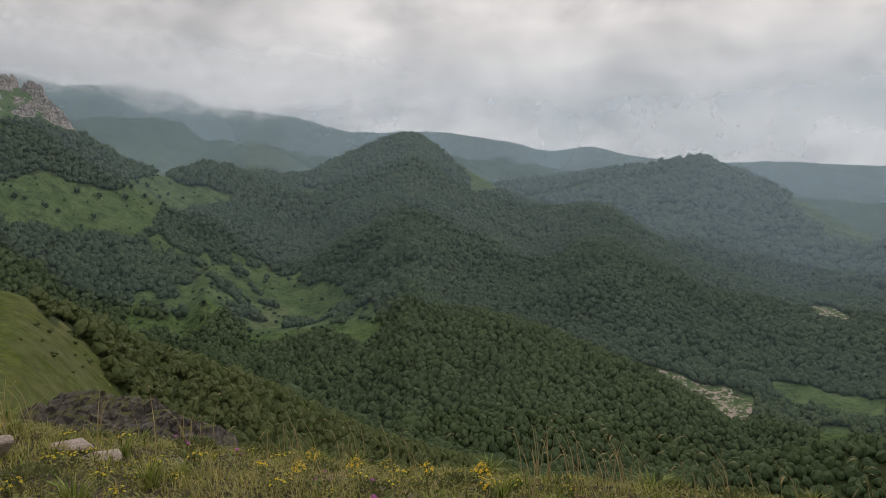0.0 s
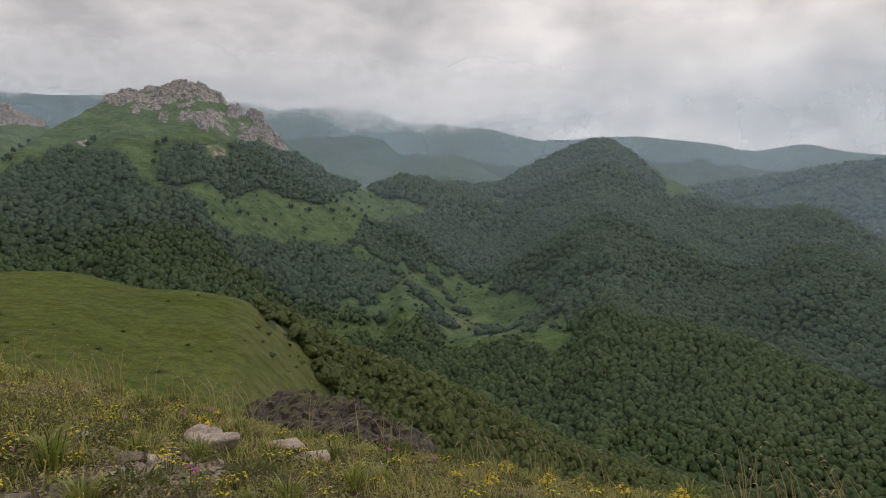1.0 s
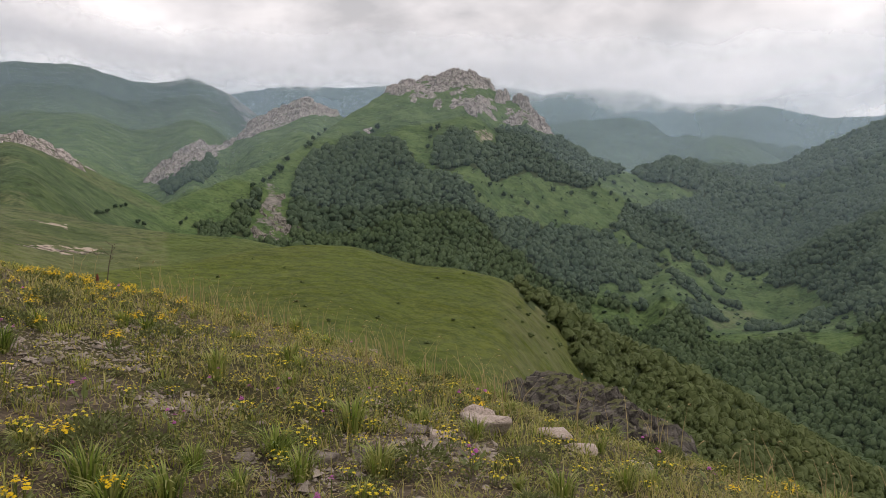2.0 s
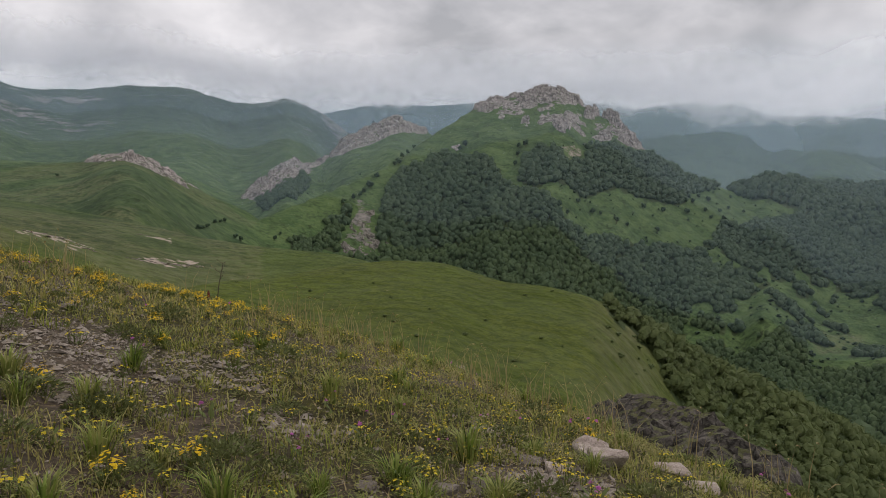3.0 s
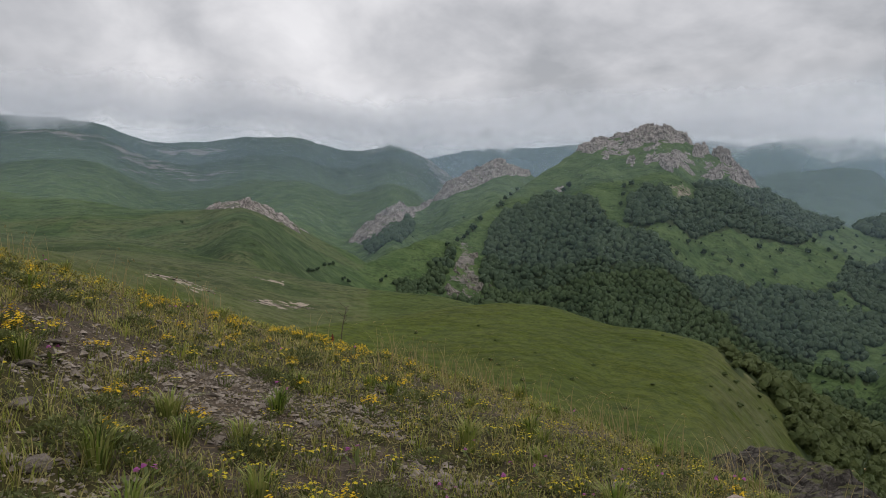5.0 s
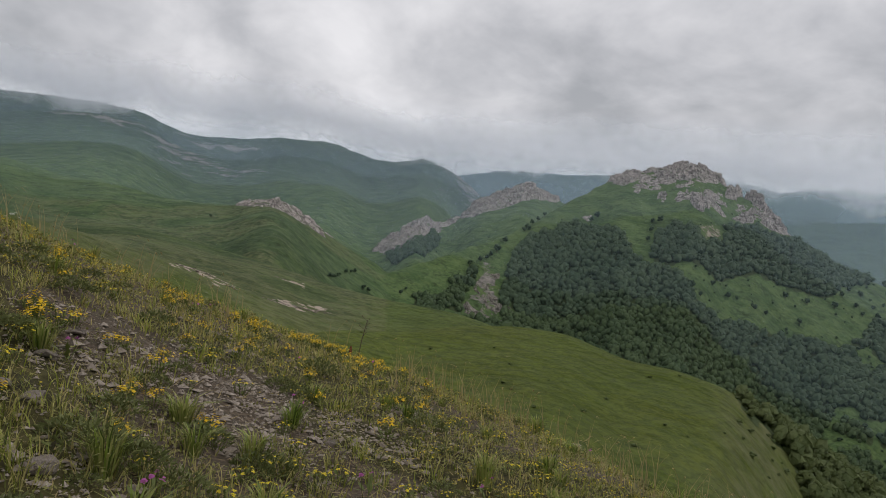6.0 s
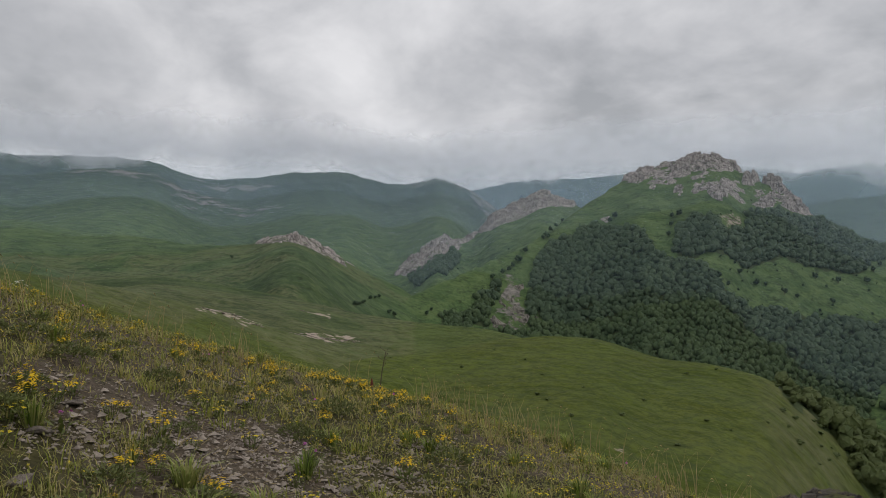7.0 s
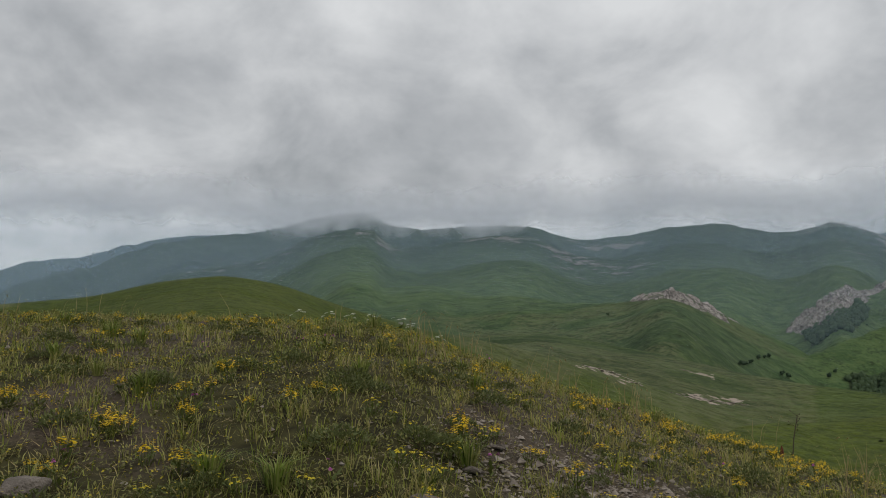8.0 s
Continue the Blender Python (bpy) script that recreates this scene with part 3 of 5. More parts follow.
M_PINK_STONE = stone_material("pinkish_limestone", (0.30, 0.235, 0.20), (0.52, 0.43, 0.37), (0.66, 0.57, 0.50), 9.0, 1.5, 0.9, 0.06)
M_SHALE = stone_material("dark_shale", (0.050, 0.044, 0.038), (0.125, 0.11, 0.094), (0.23, 0.205, 0.178), 1.6, 2.0, 0.9, 0.2, (0.085, 0.088, 0.032))
M_SCREE = stone_material("pink_scree", (0.20, 0.165, 0.142), (0.29, 0.245, 0.21), (0.37, 0.315, 0.272), 0.2, 1.0, 0.95, 0.8)


def plain_material(name, color, rough=0.7, through=0.0, vary=0.35, scale=30.0, spec=0.25):
    m, n = material(name)
    pos = position(n)
    rnd = n.add("ShaderNodeObjectInfo").outputs["Random"]
    island = n.add("ShaderNodeNewGeometry").outputs["Random Per Island"]
    tone = n.math("ADD", n.math("MULTIPLY", island, 0.6), n.math("MULTIPLY", n.math("ADD", rnd, n.noise(pos, scale, 2)), 0.2))
    finish(n, n.mix(n.math("MULTIPLY", tone, vary * 1.6), color, tuple(v * 0.5 for v in color)), rough, None, spec=spec, extra=through or None)
    return m


def blade_material(name, low, high, dry):
    """Grass: some blades fresh, some dry, in drifts."""
    m, n = material(name)
    pos = position(n)
    island = n.add("ShaderNodeNewGeometry").outputs["Random Per Island"]
    color = n.mix(island, low, high)
    drift = n.math("ADD", n.math("MULTIPLY", n.noise(pos, 0.8, 3), 0.75), n.math("MULTIPLY", n.math("FRACT", n.math("MULTIPLY", island, 37.0)), 0.4))
    color = n.mix(n.ramp(drift, (0.49, 0.0), (0.74, 0.85)), color, dry)
    finish(n, color, 0.6, None, spec=0.3, extra=0.35)
    return m


M_GRASS = blade_material("meadow_grass", (0.046, 0.070, 0.009), (0.345, 0.385, 0.062), (0.48, 0.40, 0.165))
M_SPECK = plain_material("small_yellow_blossom", (0.62, 0.50, 0.05), 0.7, 0.3, 0.6, 3.0)
M_TUSSOCK = blade_material("fresh_tussock_grass", (0.05, 0.085, 0.012), (0.25, 0.33, 0.055), (0.34, 0.33, 0.11))
M_HERB = plain_material("grey_green_herb", (0.325, 0.315, 0.10), 0.75, 0.25, 0.85, 5.0)
M_CUSHION = leaf_material("dark_herb_foliage", (0.075, 0.090, 0.028), (0.21, 0.23, 0.08), 4.0, 40.0, 0.2, 0.01)
M_STEM = plain_material("green_stem", (0.13, 0.16, 0.04), 0.6, 0.2)
M_YELLOW = plain_material("yellow_petal", (0.80, 0.55, 0.015), 0.6, 0.3, 0.3)
M_LEMON = plain_material("lemon_petal", (0.74, 0.60, 0.03), 0.6, 0.3, 0.3)
M_PINK = plain_material("magenta_petal", (0.48, 0.13, 0.38), 0.6, 0.3, 0.3)
M_WHITE = plain_material("white_petal", (0.75, 0.75, 0.68), 0.6, 0.3, 0.2)
M_RED = plain_material("rust_red_sepal", (0.16, 0.045, 0.025), 0.7, 0.1)
M_BARK = plain_material("grey_brown_bark", (0.10, 0.08, 0.06), 0.9, 0.0, 0.4, 4.0)
M_STRAW = plain_material("straw", (0.36, 0.28, 0.13), 0.7, 0.25, 0.4)


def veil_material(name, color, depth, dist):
    """Stand-in for haze: a thin tinted sheet, lit by the sky, with no edge of its own."""
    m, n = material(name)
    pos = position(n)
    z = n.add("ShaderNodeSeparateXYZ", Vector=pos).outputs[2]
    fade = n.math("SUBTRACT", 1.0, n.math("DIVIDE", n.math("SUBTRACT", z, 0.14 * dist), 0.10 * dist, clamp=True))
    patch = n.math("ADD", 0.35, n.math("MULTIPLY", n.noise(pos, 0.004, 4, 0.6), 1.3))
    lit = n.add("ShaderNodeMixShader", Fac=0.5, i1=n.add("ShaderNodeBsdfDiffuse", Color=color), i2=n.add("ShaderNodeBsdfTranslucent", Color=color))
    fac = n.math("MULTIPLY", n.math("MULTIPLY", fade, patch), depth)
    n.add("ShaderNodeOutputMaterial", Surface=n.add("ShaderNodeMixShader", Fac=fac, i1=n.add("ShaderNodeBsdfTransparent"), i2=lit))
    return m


def cloud_material():
    m, n = material("low_cloud")
    pos = position(n)
    z = n.add("ShaderNodeSeparateXYZ", Vector=pos).outputs[2]
    ragged = n.math("ADD", n.math("MULTIPLY", n.math("SUBTRACT", n.noise(pos, 0.003, 5, 0.6), 0.5), 130.0), n.math("MULTIPLY", n.math("SUBTRACT", n.noise(pos, 0.012, 4, 0.6), 0.5), 50.0))
    low = n.math("DIVIDE", n.math("SUBTRACT", n.math("ADD", z, ragged), n.math("SUBTRACT", 312.0, n.math("MULTIPLY", n.math("DIVIDE", n.math("ADD", n.add("ShaderNodeSeparateXYZ", Vector=pos).outputs[0], 1500.0), 700.0, clamp=True), 56.0))), 60.0, clamp=True)
    high = n.math("SUBTRACT", 1.0, n.math("DIVIDE", n.math("SUBTRACT", n.math("ADD", z, ragged), 355.0), 120.0, clamp=True))
    west = n.math("DIVIDE", n.math("SUBTRACT", 120.0, n.add("ShaderNodeSeparateXYZ", Vector=pos).outputs[0]), 650.0, clamp=True)
    fac = n.math("MULTIPLY", n.math("MULTIPLY", n.math("MULTIPLY", low, west), high), 0.9)
    tone = n.mix(n.noise(pos, 0.004, 4), (0.60, 0.62, 0.66), (0.76, 0.77, 0.80))
    up, down = (n.add("ShaderNodeCombineXYZ", Z=v) for v in (1.0, -1.0))  # its mass takes light from the sky overhead
    lit = n.add("ShaderNodeAddShader", i0=n.add("ShaderNodeBsdfDiffuse", Color=tone, Normal=up), i1=n.add("ShaderNodeBsdfTranslucent", Color=tone, Normal=down))
    n.add("ShaderNodeOutputMaterial", Surface=n.add("ShaderNodeMixShader", Fac=fac, i1=n.add("ShaderNodeBsdfTransparent"), i2=lit))
    return m

# ---------- ground ----------
def mesh_of(name, verts, faces, mat, smooth=False):
    """A mesh from numpy arrays; all faces have the same number of corners."""
    me = bpy.data.meshes.new(name)
    verts, faces = np.asarray(verts, np.float32), np.asarray(faces, np.int32)
    k = faces.shape[1]
    me.vertices.add(len(verts))
    me.vertices.foreach_set("co", verts.ravel())
    me.loops.add(faces.size)
    me.loops.foreach_set("vertex_index", faces.ravel())
    me.polygons.add(len(faces))
    me.polygons.foreach_set("loop_start", np.arange(0, faces.size, k, dtype=np.int32))
    me.polygons.foreach_set("use_smooth", np.full(len(faces), smooth))
    me.update(calc_edges=True)
    if mat:
        me.materials.append(mat)
    return me


def bearing(x, y):
    return np.degrees(np.arctan2(-x, y)), np.hypot(x, y)


def spot(az, r):
    a = np.radians(az)
    return -np.sin(a) * r, np.cos(a) * r


def inside(ring, az, r, wobble=0.0):
    """1 inside a plot given by (bearing, distance) corners, 0 outside; wobble frays its edge."""
    x, y = spot(az, r)
    if np.any(wobble):
        f = wobble * np.maximum(r, 1)
        x, y = x + f * fractal(x / (r + 1), y / (r + 1), 0.05, 3, 0.6, 71), y + f * fractal(x / (r + 1), y / (r + 1), 0.05, 3, 0.6, 75)
    pts = [spot(*p) for p in ring]
    hit = np.zeros(np.shape(x), bool)
    for (x0, y0), (x1, y1) in zip(pts, pts[1:] + pts[:1]):
        cross = (y0 > y) != (y1 > y)
        hit ^= cross & (x < (x1 - x0) * (y - y0) / ((y1 - y0) or 1e-9) + x0)
    return hit.astype(float)


WOODS = [(29.4, 106), (28.3, 100), (26.1, 97), (24.8, 93), (21.3, 98), (16, 112), (8, 140), (0, 175), (-12, 215), (-40, 230), (-40, 1080), (-25, 1020), (-14, 1150), (-11, 1180), (-5, 1300), (0, 1380), (6, 1370), (13, 1300), (18, 1170), (20.6, 1130),
         (20.2, 1008), (17.0, 994), (15.3, 1016), (17.4, 932), (18.7, 930), (21.0, 874), (21.4, 845), (22, 811), (23.1, 777), (25.8, 749), (28.6, 709), (31.5, 674), (32.7, 667), (33.2, 687), (34.2, 705), (35.8, 718), (37.0, 730), (37.3, 754), (38.2, 776),
         (39.5, 808), (41.5, 823), (43.0, 816), (43.6, 796), (45.0, 794), (46.1, 756), (46.6, 721), (46.9, 679), (47.2, 620), (49.9, 590), (51.4, 585), (50.5, 520), (48, 300), (40, 165), (33, 130), (29.6, 114)]
STRIP = [(36.1, 736), (35.7, 786), (34.4, 810), (33.1, 805), (32.6, 784), (30.9, 836), (31.2, 861), (30.1, 870), (29.2, 887), (28.0, 908), (26.4, 963), (24.6, 969), (22.7, 984), (21.2, 1006), (21.5, 969), (23.5, 910), (24.2, 865), (26.2, 836), (28.2, 809),
         (30.2, 767), (31.9, 733), (33.6, 723), (34.9, 718)]
CLEARING = [(24.9, 610), (23.4, 662), (20.7, 682), (19.1, 742), (16.6, 805), (13.7, 880), (10.8, 848), (8.2, 800), (6.0, 665), (5.0, 585), (6.4, 560), (9.1, 615), (11.7, 612), (15.0, 610), (15.8, 680), (17.5, 615), (20.7, 620), (23.0, 605)]
SCRUB = [(22.9, 787), (20.6, 820), (17.4, 832), (13.7, 888), (11.6, 876), (15.8, 798), (19.1, 770), (21.4, 760)]
CONE_MEADOW = [(1.7, 1298), (0.6, 1300), (-0.7, 1290), (-2.0, 1275), (-3.4, 1260), (-4.8, 1240), (-4.9, 1215), (-1.95, 1122), (-1.8, 1200), (-0.7, 1235), (0.6, 1280)]
HOLLOWS = [[(51.4, 596), (51.7, 612), (51.0, 637), (49.9, 657), (49.2, 683), (48.9, 663), (49.8, 631), (49.9, 600)], [(53.9, 578), (54.2, 596), (52.9, 607), (52.1, 617), (51.4, 614), (51.6, 585)], 
           [(56.7, 952), (55.2, 929), (53.9, 971), (52.9, 1064), (52.6, 1018), (53.8, 867), (55.8, 860), (56.4, 904)]]
BARE_PATCH = [(-26.8, 882), (-28.2, 886), (-29.4, 858), (-29.2, 830), (-27.5, 838)]
TRACK = [(-14.9, 655), (-17.7, 650), (-20.5, 648), (-23.5, 630), (-23.3, 590), (-20.9, 596), (-18.1, 598), (-15.2, 570)]
GLADES = [[(-23.6, 700), (-26.5, 680), (-31.6, 682), (-31.7, 632), (-28.7, 630), (-25.1, 650)], [(-27.5, 610), (-29.4, 607), (-29.4, 572), (-27.7, 572)], [(11.6, 1162), (9.6, 1142), (10.4, 1100)]]
SUMMIT = [(39.8, 949), (38.6, 968), (38.0, 975), (36.2, 991), (34.3, 1006), (33.2, 1008), (32.4, 1006), (31.6, 1004), (31.4, 1002), (31.3, 985), (32.0, 962), (33.2, 926), (33.9, 913), (34.3, 902), (35.4, 920), (36.0, 927), (36.9, 923), (38.2, 923), (38.6, 911)]
LEDGES = [(39.3, 915), (36.0, 905), (34.0, 872), (32.0, 850), (29.3, 880), (27.3, 915), (27.8, 965), (31.0, 960), (33.0, 925), (35.5, 930), (38.4, 930)]
TOWERS = [[(36.0, 880), (35.8, 901), (35.3, 894), (35.2, 868)], [(33.6, 866), (33.1, 890), (32.1, 930), (31.9, 900), (32.5, 851), (33.1, 850)], [(31.25, 945), (31.1, 1000), (30.3, 996), (29.9, 986), (30.5, 951)],
          [(29.9, 985), (29.7, 992), (29.1, 988), (28.2, 984), (28.0, 975), (28.6, 950), (29.1, 960)], [(30.2, 892), (29.9, 921), (29.1, 928), (29.0, 899)], [(28.6, 910), (28.4, 950), (28.0, 980), (27.2, 978), (26.5, 974), (27.3, 940)],
          [(37.6, 891), (37.5, 909), (37.1, 913), (37.1, 892)], [(34.7, 876), (34.3, 894), (33.9, 892), (34.2, 866)], [(30.2, 924), (30.1, 944), (29.8, 945), (29.9, 921)], [(41.3, 841), (40.4, 848), (40.6, 827)]]
SCREES = [[(32.9, 812), (31.7, 845), (31.5, 832), (30.9, 834), (31.5, 818), (32.5, 785)], [(30.2, 865), (29.4, 870), (27.8, 880), (28.1, 862), (29.4, 857)], [(27.3, 884), (26.2, 900), (26.3, 893), (27.2, 878)]]
CRAG = [(50.9, 1150), (50.7, 1172), (49.9, 1194), (49.5, 1204), (47.7, 1237), (46.7, 1248), (46.2, 1256), (45.5, 1258), (43.4, 1265), (43.4, 1240), (45.0, 1174), (45.5, 1154), (46.6, 1118), (47.7, 1112), (49.3, 1096), (49.9, 1095)]
CLIFF = [(57.4, 1000), (57.0, 1036), (56.2, 1048), (55.2, 1068), (53.0, 1118), (51.2, 1158), (50.8, 1150), (51.2, 1128), (52.1, 1105), (53.1, 1050), (54.3, 931), (54.9, 911), (55.7, 924)]
GULLIES = [[(48.4, 707), (47.7, 695), (47.4, 667), (46.8, 619), (49.9, 594), (49.7, 632), (48.8, 664)], [(46.7, 658), (46.4, 654), (46.1, 640), (46.5, 632)]]
ROUND = [(68.3, 652), (67.8, 662), (66.9, 662), (66.0, 660), (64.4, 658), (63.2, 656), (62.3, 656), (61.3, 652), (60.8, 648), (61.5, 618), (62.3, 606), (63.5, 598), (64.8, 590), (66.3, 592), (67.3, 615)]
SLABS = [[(72.2, 195), (69.7, 228), (67.3, 204), (68.9, 192)], [(65.4, 205), (63.2, 226), (60.2, 230), (61.6, 212), (63.2, 207)], [(65.0, 254), (62.2, 266), (62.4, 253)]]
OUTCROP = [(30.5, 46), (28, 47), (24, 46), (19.5, 42), (15.5, 36), (16.5, 31), (20, 33), (24, 35), (28.3, 37), (30.5, 40)]


def wood_share(az, r):
    """How wooded the land is, from 0 to 1."""
    w = sum(inside(p, az, r, 0.006 + 0.03 * (r < 250)) for p in [WOODS, STRIP] + HOLLOWS).clip(0, 1)
    x, y = spot(az, r)
    patchy = fractal(x, y, 22.0, 3, 0.6, 90)
    w = w * (1 - inside(CLEARING, az, r, 0.01) * (patchy < 0.62)) * (1 - inside(SCRUB, az, r, 0.01) * (patchy < 0.2) * 1.0)
    w = w * (1 - inside(CONE_MEADOW, az, r, 0.004)) * (1 - inside(TRACK, az, r, 0.003)) * (1 - inside(BARE_PATCH, az, r, 0.004))
    for g in GLADES + GULLIES:
        w = w * (1 - inside(g, az, r, 0.006))
    east = (az < 4) & (az > -38) & (r > np.where(az < -6, 1000, 1450)) & (r < 2000) & (fractal(x, y, 160.0, 3, 0.5, 95) < 0.85)
    return np.maximum(w, east)


def build_ground():
    step = np.concatenate([np.arange(-40, 120, 0.42), np.arange(120, 320, 4.0)])
    rings = np.concatenate([np.geomspace(0.0005, 0.3, 7, endpoint=False), np.geomspace(0.3, 40, 130, endpoint=False), np.geomspace(40, 1000, 215, endpoint=False), np.geomspace(1000, 2800, 110, endpoint=False), np.geomspace(2800, 4900, 25)])
    a, r = np.meshgrid(np.radians(step), rings)
    x, y = -np.sin(a) * r, np.cos(a) * r
    z = ground_height(x, y)
    rows, cols = x.shape
    i, j = np.meshgrid(np.arange(rows - 1), np.arange(cols), indexing="ij")
    jn = (j + 1) % cols
    quads = np.stack([i * cols + jn, (i + 1) * cols + jn, (i + 1) * cols + j, i * cols + j], -1).reshape(-1, 4)
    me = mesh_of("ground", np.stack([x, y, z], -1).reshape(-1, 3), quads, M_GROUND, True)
    az, r = bearing(x, y)
    rock = sum(inside(p, az, r, 0.006) for p in [SUMMIT, CRAG, CLIFF, ROUND] + TOWERS + GULLIES) * 0.45
    high = np.clip((z - 90) / 200, 0, 1) * (r > 1500) * (az > 44)
    rock = np.maximum(rock, np.clip(high * 1.6, 0, 1) * np.clip((430 - z) / 120, 0.3, 1) * np.clip((96 - az) / 8, 0.4, 1) * (0.27 + 0.42 * np.clip(fractal(x, y, 260.0, 3, 0.5, 33), -1, 1)))
    masks = dict(
        wood=wood_share(az, r), rock=rock,
        scree=np.clip(sum(inside(p, az, r, 0.004) for p in SCREES + SLABS + [BARE_PATCH, TRACK]), 0, 1) * 0.45,
        dark=inside(OUTCROP, az, r, 0.03) * 0.6,
        near=np.clip((34 - r) / 14, 0, 1),
        bare=np.clip(0.48 + 0.5 * fractal(x, y, 1.6, 3, 0.55, 52), 0, 1),
        terrace=np.clip((r - 45) / 20, 0, 1) * np.clip((170 - r) / 40, 0, 1) * (az > 27),
        dry=np.clip(np.clip(1 - np.abs(az - 27.5) / 4, 0, 1) * (r > 45) * (r < 130) + 0.75 * (r > 170) * (r < 660) * (az > 56) * (fractal(x, y, 60.0, 3, 0.5, 61) > -0.3) + inside([(14.9, 700), (12.3, 781), (12.0, 735), (13.4, 665), (15.0, 640)], az, r, 0.004), 0, 1))
    masks["rough"] = 0.25 + 0.75 * np.clip((r - 140) / 120, 0, 1)
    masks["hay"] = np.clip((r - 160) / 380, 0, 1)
    # bluish haze tint, painted stronger with distance; it also dulls nearer western slopes
    masks["far_tint"] = np.clip((r - 1050) / 700, 0, 1) * (az > 40) + 0.42 * np.clip((r - 170) / 60, 0, 1) * np.clip((820 - r) / 250, 0, 1) * np.clip((az - 56) / 4, 0, 1) + np.clip((r - 1300) / 1200, 0, 1) * (az <= 40) * 0.7
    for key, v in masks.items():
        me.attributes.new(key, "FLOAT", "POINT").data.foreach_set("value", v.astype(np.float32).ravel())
    return tagged(new("ground", me), "mountain pasture, stony turf and woodland floor reaching the horizon", "ground", kind="structure")


build_ground()


def curtain(name, r, low, high, a0, a1, mat, label):
    """A see-through sheet standing in for haze or cloud that hangs across the valley."""
    az = np.radians(np.arange(a0, a1 + 0.1, 2.0))
    rr = r * (1 + 0.06 * np.sin(az * 2.3 + r) + 0.02 * np.sin(az * 11 + 2 * r))
    zz = np.linspace(low, high, 12)
    v = np.stack([np.stack([-np.sin(az) * rr, np.cos(az) * rr, np.full_like(az, h)], -1) for h in zz]).reshape(-1, 3)
    m = len(az)
    i, j = np.meshgrid(np.arange(len(zz) - 1), np.arange(m - 1), indexing="ij")
    f = np.stack([i * m + j, i * m + j + 1, (i + 1) * m + j + 1, (i + 1) * m + j], -1).reshape(-1, 4)
    return tagged(new(name, mesh_of(name, v, f, mat, True)), label, "haze", kind="structure")


# bluish sheets, one behind another, add the haze that pales far hills
HAZE_TINT = (0.60, 0.79, 1.0)
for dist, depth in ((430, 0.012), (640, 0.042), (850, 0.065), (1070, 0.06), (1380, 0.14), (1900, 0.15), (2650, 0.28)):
    curtain("haze", dist, -300, 0.28 * dist, -60, 140, veil_material("haze_sheet", HAZE_TINT, depth, dist), "thin bluish see-through sheet standing in for valley haze")
curtain("cloud_bank", 2000, 200, 700, -40, 140, cloud_material(), "ragged grey cloud base lying on the mountain tops")

# ---------- woods ----------
PHI = (1 + 5 ** 0.5) / 2
ICO_V = np.array([(-1, PHI, 0), (1, PHI, 0), (-1, -PHI, 0), (1, -PHI, 0), (0, -1, PHI), (0, 1, PHI), (0, -1, -PHI), (0, 1, -PHI), (PHI, 0, -1), (PHI, 0, 1), (-PHI, 0, -1), (-PHI, 0, 1)]) / (1 + PHI * PHI) ** 0.5
ICO_F = np.array([(0, 11, 5), (0, 5, 1), (0, 1, 7), (0, 7, 10), (0, 10, 11), (1, 5, 9), (5, 11, 4), (11, 10, 2), (10, 7, 6), (7, 1, 8), (3, 9, 4), (3, 4, 2), (3, 2, 6), (3, 6, 8), (3, 8, 9), (4, 9, 5), (2, 4, 11), (6, 2, 10), (8, 6, 7), (9, 8, 1)])


def crown_shape(rng, lumps, sprays, leaf=0.05):
    """The crown of a broadleaved tree of unit width: boughs made of loose sprays of leaves, with an uneven outline and gaps."""
    tris = []
    for k in range(lumps):
        if lumps == 1:
            c, s = np.array([0, 0, 0.45]), np.array([0.52, 0.52, 0.55])
        else:
            turn = k * 2.4 + rng.uniform(-0.4, 0.4)
            up = 0.3 + 0.5 * (k + 0.5) / lumps
            out = 0.30 * math.sqrt(max(0.0, 1 - ((up - 0.4) / 0.6) ** 2)) * rng.uniform(0.6, 1.15)
            c = np.array([math.cos(turn) * out, math.sin(turn) * out, up])
            s = np.full(3, rng.uniform(0.27, 0.38) * (3.0 / lumps) ** 0.3) * (1.0, 1.0, rng.uniform(0.8, 1.0))
        hull = ICO_V * (1 + rng.uniform(-0.24, 0.24, (12, 1))) * s + c
        t = hull[ICO_F]
        mid = t.mean(1, keepdims=True)
        t = mid + (t - mid) * rng.uniform(0.98, 1.08, (20, 1, 1)) + (t - mid)[:, [1, 2, 0]] * rng.uniform(-0.08, 0.08, (20, 1, 1)) + (mid - c) * rng.uniform(-0.05, 0.08, (20, 1, 1))
        tris.append(t)
    hull = np.concatenate(tris).reshape(-1, 3)
    for k in range(sprays):
        p = hull[rng.integers(len(hull))]
        d = p - (0, 0, 0.45)
        u = d / (np.linalg.norm(d) + 1e-6)
        q = rng.normal(0, leaf, (3, 3))
        q = q - 0.6 * (q @ u)[:, None] * u
        tris.append(((0, 0, 0.45) + d * rng.uniform(0.85, 1.2) + rng.normal(0, 0.06, 3) + q)[None])
    v = np.concatenate(tris).reshape(-1, 3)
    return v, np.arange(len(v)).reshape(-1, 3)


def scatter(rng, spacing, a0, a1, r0, r1):
    """Places on a jittered grid over a sector."""
    lim = r1
    g = np.arange(-lim, lim, spacing)
    x, y = np.meshgrid(g, g)
    x, y = x.ravel() + rng.uniform(-0.42, 0.42, x.size) * spacing, y.ravel() + rng.uniform(-0.42, 0.42, y.size) * spacing
    az, r = bearing(x, y)
    keep = (az > a0) & (az < a1) & (r >= r0) & (r < r1)
    return x[keep], y[keep], az[keep], r[keep]


